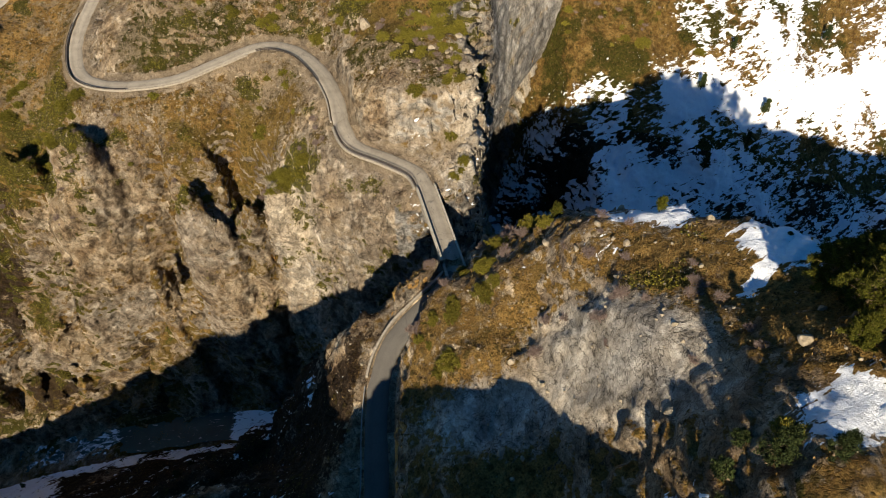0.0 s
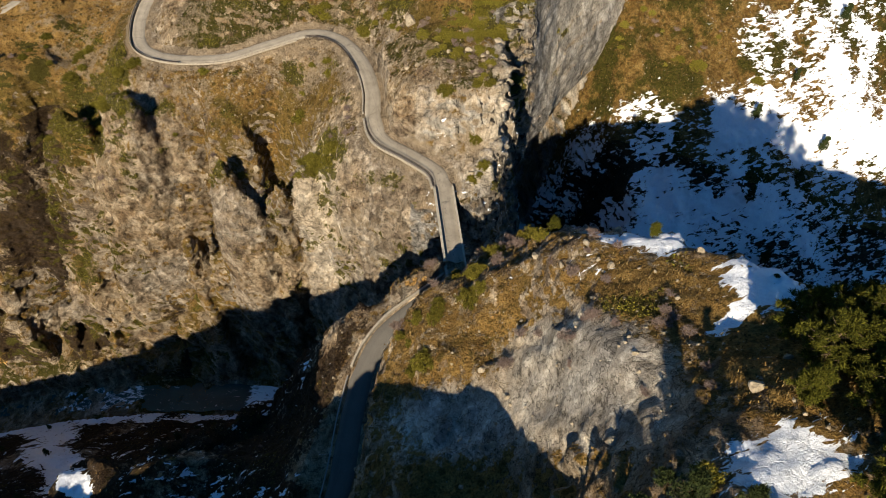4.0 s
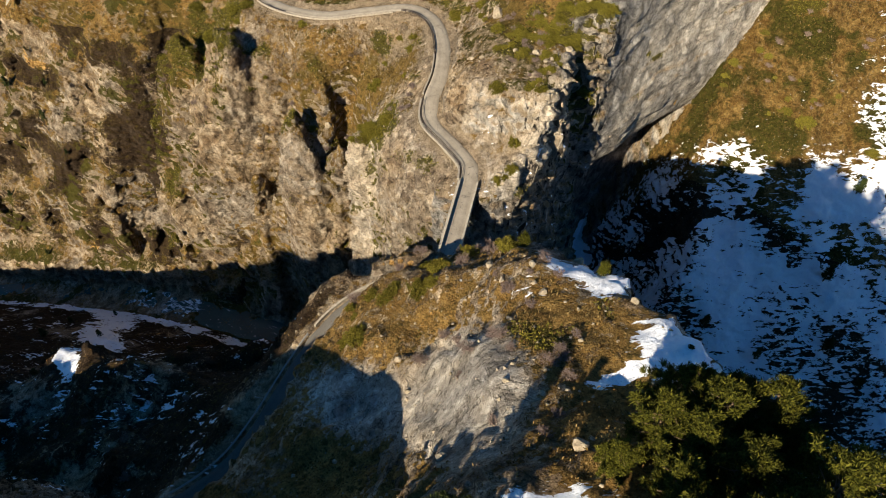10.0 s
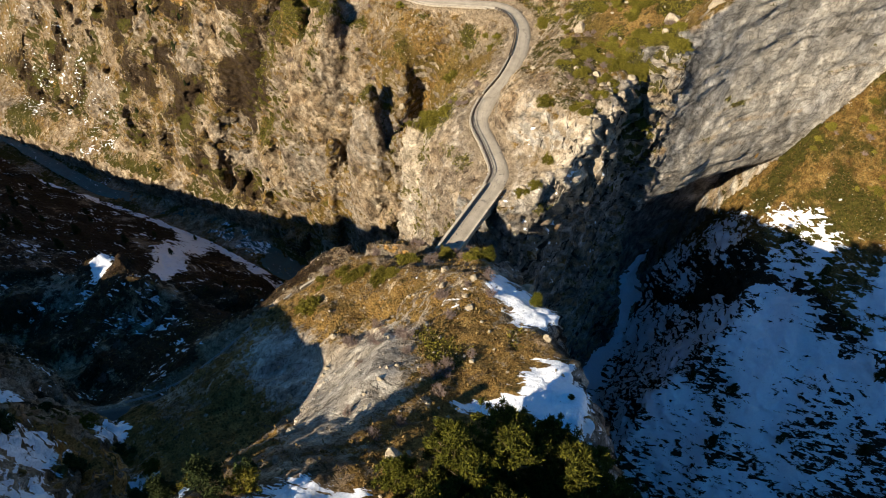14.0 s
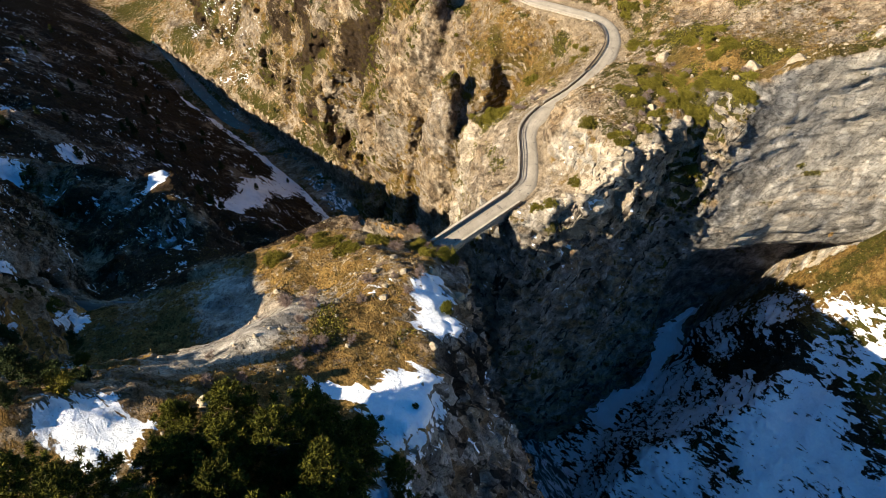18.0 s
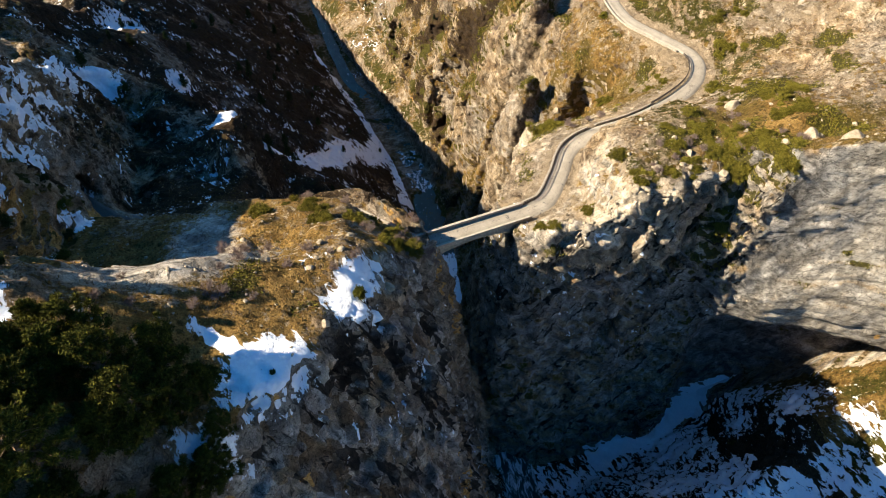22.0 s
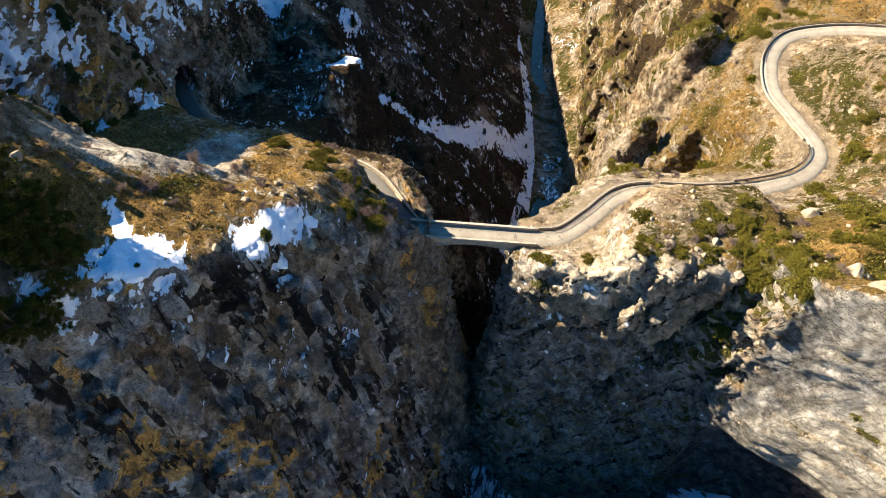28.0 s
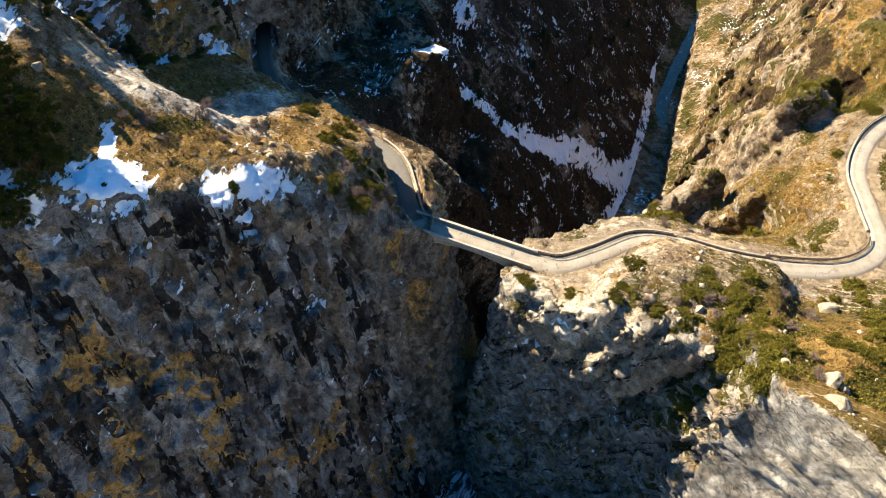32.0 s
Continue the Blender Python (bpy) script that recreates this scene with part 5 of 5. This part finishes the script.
def bare_bush(seed, wide, high, label):
    rng = random.Random(seed)
    root = tagged(new("bare_bush"), label, "bush")
    bm = bmesh.new()
    tips = []
    for k in range(34):
        a, r = rng.uniform(0, math.tau), wide * math.sqrt(rng.random())
        tip = Vector((math.cos(a) * r, math.sin(a) * r, high * rng.uniform(0.6, 1.1)))
        mid = Vector((tip.x * 0.45, tip.y * 0.45, tip.z * 0.55))
        tube(bm, [Vector((tip.x * 0.1, tip.y * 0.1, -0.25)), mid, tip], 0.028, 0.008, 3)
        tips += [mid.lerp(tip, t) for t in (0.3, 0.6, 0.9)]
    part("stem", bm, TWIG, root)
    tw = new("brushwood", tufts(rng, [tuple(t) for t in tips], 12, 0.15 * wide, 0.34, 0.035, 0.7, TWIG, "brushwood"))
    tw.parent = root
    return root


def at(x, y, s=1.0, turn=0.0, sink=0.1, z=None):
    g = land(x, y)[0] if z is None else z
    return Matrix.Translation((x, y, g - sink)) @ Matrix.Rotation(turn, 4, "Z") @ Matrix.Scale(s, 4)


def stand(kinds, spots, group, sizes, seed):
    """Sets trees or bushes down; the first of each kind is the model itself."""
    rng = random.Random(seed)
    used = set()
    for i, spot_ in enumerate(spots):
        x, y = spot_[:2]
        k = kinds[i % len(kinds)]
        s = spot_[2] * (1.14 if group == "pine grove" else 1.0) if len(spot_) > 2 else rng.uniform(*sizes)
        m = at(x, y, s, rng.uniform(0, 6.28))
        if k not in used:
            used.add(k)
            k.matrix_world = m
            k["group"] = group
        else:
            ob = copy_thing(k, m)
            ob.matrix_world = m
            ob["group"] = group


# the pine grove on the south rock
PINES = [pine(s, h, w, NEEDLES, "dense yellow-green mountain pine on the rocky shoulder", 64) for s, h, w in ((21, 9.0, 3.9), (22, 8.0, 3.6), (23, 10.0, 4.2), (24, 7.0, 3.2))]
stand(PINES, [(44.5, 47.5, 0.9), (50, 49, 0.95), (48, 43.5, 1.0), (54, 44.5, 1.05), (43.5, 40.5, 0.95), (50.5, 38, 1.0), (57, 39, 1.05), (46, 35, 0.9), (53, 32.5, 1.0), (60, 33.5, 1.0), (48, 28.5, 0.95),
              (56, 26.5, 1.0), (62, 45.5, 0.9), (66, 38.5, 1.0), (58, 49, 0.85), (41, 36, 0.65), (52.5, 53.0, 0.5), (64, 28, 1.0), (70, 31, 1.0), (47, 51.5, 0.7), (56, 52, 0.75), (46.5, 39.5, 0.9), (52, 46.5, 1.0), (55, 35.5, 1.05), (61, 41, 1.0), (51, 25, 1.0), (44.5, 24.5, 0.9), (66, 33, 1.0), (70, 39, 1.0), (74, 35, 1.0), (72, 26.5, 1.0), (79, 32, 1.0), (77, 25, 1.0), (68, 22, 1.0), (60, 21, 1.0), (66, 43.5, 0.85), (82, 27, 0.9), (54, 19, 0.9)], "pine grove", (0.8, 1.1), 3)
# ridge trees above the tunnel and scattered conifers in the valley
SPRUCES = [pine(s, h, w, DARK_NEEDLES, "small dark conifer on the shaded slope", 34, 8, 0.75) for s, h, w in ((31, 7.0, 2.2), (32, 5.5, 1.9), (33, 6.2, 2.0))]
rng = random.Random(5)
spots = [(29, 24, 1.0), (24, 20.5, 0.9), (33, 23, 0.7), (12, 17, 0.9), (4, 14, 0.9), (-3, 11, 1.0), (18, 15, 0.9), (83, 182), (108, 183), (84, 162), (118, 163), (110, 216), (139, 227), (95, 195), (133, 209), (100, 172), (92, 150), (70, 166, 0.6), (75, 140), (120, 150),
         (62, 128), (88, 134), (104, 146), (58, 140, 0.7), (48, 136, 0.7)]
while len(spots) < 95:
    x, y = rng.uniform(-300, -62), rng.uniform(-10, 150)
    g, up = land(x, y)
    off, wet = clear(x, y)
    if wet < 9 or up < 0.35 or off < 8 or (y > 108 and x > -165):
        continue
    spots.append((x, y, rng.uniform(0.45, 0.95)))
stand(SPRUCES, spots, "conifers on the shaded slopes", (0.7, 1.1), 6)
stand([pine(41, 3.4, 1.4, NEEDLES, "small bright pine at the cliff's rim", 40, 6)], [(18.1, 76.6, 0.8), (32.0, 69.6, 0.7)], "small pines at the rim", (0.8, 1), 8)

# green junipers and mats
JUNS = [shrub(51, 1.5, 0.9, JUNIPER, "olive-green juniper mat on pale rock"), shrub(52, 1.2, 0.7, JUNIPER, "olive-green juniper mat on pale rock"), shrub(53, 1.9, 1.3, JUNIPER, "rounded green juniper bush on the cliff top", dens=1.5)]
spots = [(0.5, 117.7, 1.15), (1.0, 107.6, 0.8), (3.6, 109.6, 0.8), (3.0, 107.6, 0.6), (2.0, 106.6, 0.7)]
rng = random.Random(77)
for cx, cy, rx, ry, n in ((2.6, 149.0, 5.8, 4.2, 60), (-2, 132, 5, 7, 14), (-9, 143, 8, 9, 16), (-22, 165, 16, 8, 22), (-60, 176, 18, 6, 16), (-40, 130, 5, 12, 10), (-38, 118, 4, 6, 8), (-84, 152, 6, 3, 4), (-108, 146, 8, 10, 10),
                          (2, 66, 6, 10, 14), (10, 74, 8, 5, 10), (-2, 56, 3, 6, 6), (-95, 137, 10, 8, 10), (-130, 158, 14, 9, 18), (60, 196, 26, 10, 20), (-70, 128, 10, 8, 6), (-48, 150, 6, 10, 6), (-140, 140, 20, 10, 12)):
    for _ in range(n):
        x, y = cx + rng.uniform(-1, 1) * rx, cy + rng.uniform(-1, 1) * ry
        if clear(x, y)[0] > 3.8 and land(x, y)[1] > 0.45:
            spots.append((x, y, rng.uniform(0.6, 1.35)))
stand(JUNS, spots, "junipers on the slopes", (0.5, 1), 9)

# leafless bushes
BARE = [bare_bush(61, 1.0, 1.1, "leafless grey-brown bush among dry grass"), bare_bush(62, 1.3, 0.9, "leafless grey-brown bush among dry grass")]
spots = []
for cx, cy, rx, ry, n in ((6, 80, 10, 3.5, 22), (20, 60, 14, 12, 20), (-4, 66, 4, 9, 10), (-8, 150, 10, 10, 14), (-50, 130, 25, 12, 24), (-110, 135, 25, 14, 24), (-5, 135, 6, 8, 8), (28, 45, 8, 8, 6), (60, 205, 25, 12, 14), (-60, 40, 30, 20, 20), (-150, 150, 20, 10, 14)):
    for _ in range(n):
        x, y = cx + rng.uniform(-1, 1) * rx, cy + rng.uniform(-1, 1) * ry
        if clear(x, y)[0] > 3.8 and land(x, y)[1] > 0.3:
            spots.append((x, y, rng.uniform(0.6, 1.2)))
stand(BARE, spots, "leafless bushes", (0.6, 1.2), 10)

# a dead tree at the rim
dead = tagged(new("dead_tree"), "bleached dead conifer leaning at the cliff's rim", "tree")
bm = bmesh.new()
tube(bm, [Vector((0, 0, -0.4)), Vector((0.1, 0.05, 1.6)), Vector((0.35, 0.15, 3.4)), Vector((0.5, 0.2, 4.6))], 0.14, 0.02, 6)
part("trunk", bm, DEADWOOD, dead)
rng = random.Random(4)
for k in range(16):
    z = 1.0 + 3.3 * k / 16
    a = rng.uniform(0, 6.28)
    L = (4.8 - z) * 0.32 + 0.15
    bm = bmesh.new()
    tube(bm, [Vector((0.08 * z, 0.035 * z, z)), Vector((0.08 * z + math.cos(a) * L, 0.035 * z + math.sin(a) * L, z - 0.1 * L))], 0.03, 0.008, 4)
    part("branch", bm, DEADWOOD, dead)
dead.matrix_world = at(9.6, 82.3)

# ---------- blocks along the north rim ----------
rng = random.Random(19)
for k in range(26):
    y = rng.uniform(105, 147)
    rim = 4.6 + 3.0 * math.sin((y - 106) / 14) - (2.5 if y > 131 else 0) + (4 if y > 143 else 0)
    boulder(rim - rng.uniform(1.5, 5.5), y, rng.uniform(0.4, 1.2), "pale weathered block at the rim of the cliff", "blocks along the cliff rim", k)

# ---------- bushes and small pines above the tunnel ----------
stand([shrub(56, 1.6, 1.2, JUNIPER, "low olive bush on a shaded ledge"), shrub(57, 1.3, 1.0, DARK_NEEDLES, "low dark bush on a shaded ledge", "dark_shrub")],
      [(9.8, 17.5, 1.3), (13, 19.5, 1.0), (22.5, 22, 1.1), (26, 24.5, 1.0), (6, 20, 0.9), (-2, 18, 0.9), (-8, 17, 1.0), (28.5, 27, 1.0), (31, 26, 1.2), (45.4, 58.4, 0.35), (16, 24, 0.8), (-12, 14, 1.0)], "bushes above the tunnel", (0.8, 1.1), 14)


# ---------- loose ground cover ----------
def scatter(count, weight, seed):
    r = np.random.RandomState(seed)
    w = weight / weight.sum()
    return r.choice(len(V), count, p=w), r


X_, Y_, Z_ = V.T
near = (X_ > -135) & (X_ < 95) & (Y_ > 22) & (Y_ < 215)
offroad = OFFROAD[np.clip(((X_ - GX0) / GS).astype(int), 0, 501), np.clip(((Y_ - GY0) / GS).astype(int), 0, 323)]
bare = (MASKS["snow"] < 0.35) & near & ((offroad > 3.4) | (Z_ > 12))
wt = np.where(bare & (NRM[:, 2] > 0.4), np.clip(MASKS["grass"] - 0.25, 0, 1), 0)
wt = wt * np.where((X_ > -12) & (Y_ < 90), 2.2, 1.0)
idx, r = scatter(38000, wt.astype(float), 5)
n = len(idx) * 3
c = np.repeat(V[idx] + r.normal(size=(len(idx), 3)) * (0.25, 0.25, 0.0), 3, 0) + r.normal(size=(n, 3)) * (0.1, 0.1, 0.0)
a = r.rand(n) * 6.283
lean = np.stack([np.cos(a), np.sin(a), 0.8 + 1.2 * r.rand(n)], 1)
lean /= np.linalg.norm(lean, axis=1)[:, None]
size = (0.12 + 0.2 * r.rand(n, 1)) * np.repeat(0.6 + 0.8 * r.rand(len(idx), 1), 3, 0)
side = np.stack([-np.sin(a), np.cos(a), 0 * a], 1) * size * 0.24
gv = np.stack([c - side - (0, 0, 0.06), c + side - (0, 0, 0.06), c + lean * size + side * 0.4, c + lean * size - side * 0.4], 1).reshape(-1, 3)
tagged(new("dry_grass", mesh_from("dry_grass", gv, np.arange(len(gv)).reshape(-1, 4), None, DRY_GRASS, smooth=False)), "straw-coloured tufts of dry mountain grass", "grass", kind="stuff")

# low mats of juniper and heath
wt = np.where(near & (MASKS["mat"] > 0.42) & (MASKS["snow"] < 0.4) & (NRM[:, 2] > 0.3), np.clip(MASKS["mat"] - 0.3, 0, 0.4), 0)
idx, r = scatter(26000, wt.astype(float), 8)
c = np.repeat(V[idx] + r.normal(size=(len(idx), 3)) * (0.3, 0.3, 0.0) + np.stack([0 * idx, 0 * idx, 0.35 * r.rand(len(idx))], 1), 5, 0)
n = len(c)
d = r.normal(size=(n, 3)) + (0, 0, 0.5)
d /= np.linalg.norm(d, axis=1)[:, None]
side = np.cross(d, r.normal(size=(n, 3)))
side /= np.maximum(np.linalg.norm(side, axis=1), 1e-6)[:, None]
size = 0.16 + 0.2 * r.rand(n, 1)
gv = np.stack([c - d * size * 0.3, c + side * size * 0.3, c + d * size, c - side * size * 0.3], 1).reshape(-1, 3)
tagged(new("juniper_mats", mesh_from("juniper_mats", gv, np.arange(len(gv)).reshape(-1, 4), None, JUNIPER, smooth=False)), "low olive-green mats of juniper and heath", "shrub", kind="stuff")

wt = np.where(bare & (NRM[:, 2] > 0.35) & (Z_ > -75), np.clip(MASKS["soil"] - 0.15, 0.02, 1), 0)
idx, r = scatter(12000, wt.astype(float), 6)
octa = np.array([(1, 0, 0), (-1, 0, 0), (0, 1, 0), (0, -1, 0), (0, 0, 1), (0, 0, -1)], float)
tri = np.array([(0, 2, 4), (2, 1, 4), (1, 3, 4), (3, 0, 4), (2, 0, 5), (1, 2, 5), (3, 1, 5), (0, 3, 5)])
size = 0.09 + 0.28 * r.rand(len(idx), 1, 1) ** 3
pv = octa[None] * (0.7 + 0.6 * r.rand(len(idx), 6, 1)) * size
ang = r.rand(len(idx)) * 6.283
ca, sa = np.cos(ang)[:, None], np.sin(ang)[:, None]
pv = np.stack([pv[..., 0] * ca - pv[..., 1] * sa, pv[..., 0] * sa + pv[..., 1] * ca, pv[..., 2] * 0.8], 2) + V[idx][:, None]
pt = (tri[None] + 6 * np.arange(len(idx))[:, None, None]).reshape(-1, 3)
tagged(new("scree", mesh_from("scree", pv.reshape(-1, 3), pt, None, BOULDER, smooth=False)), "small pale limestone rubble strewn over the slopes", "rubble", kind="stuff")
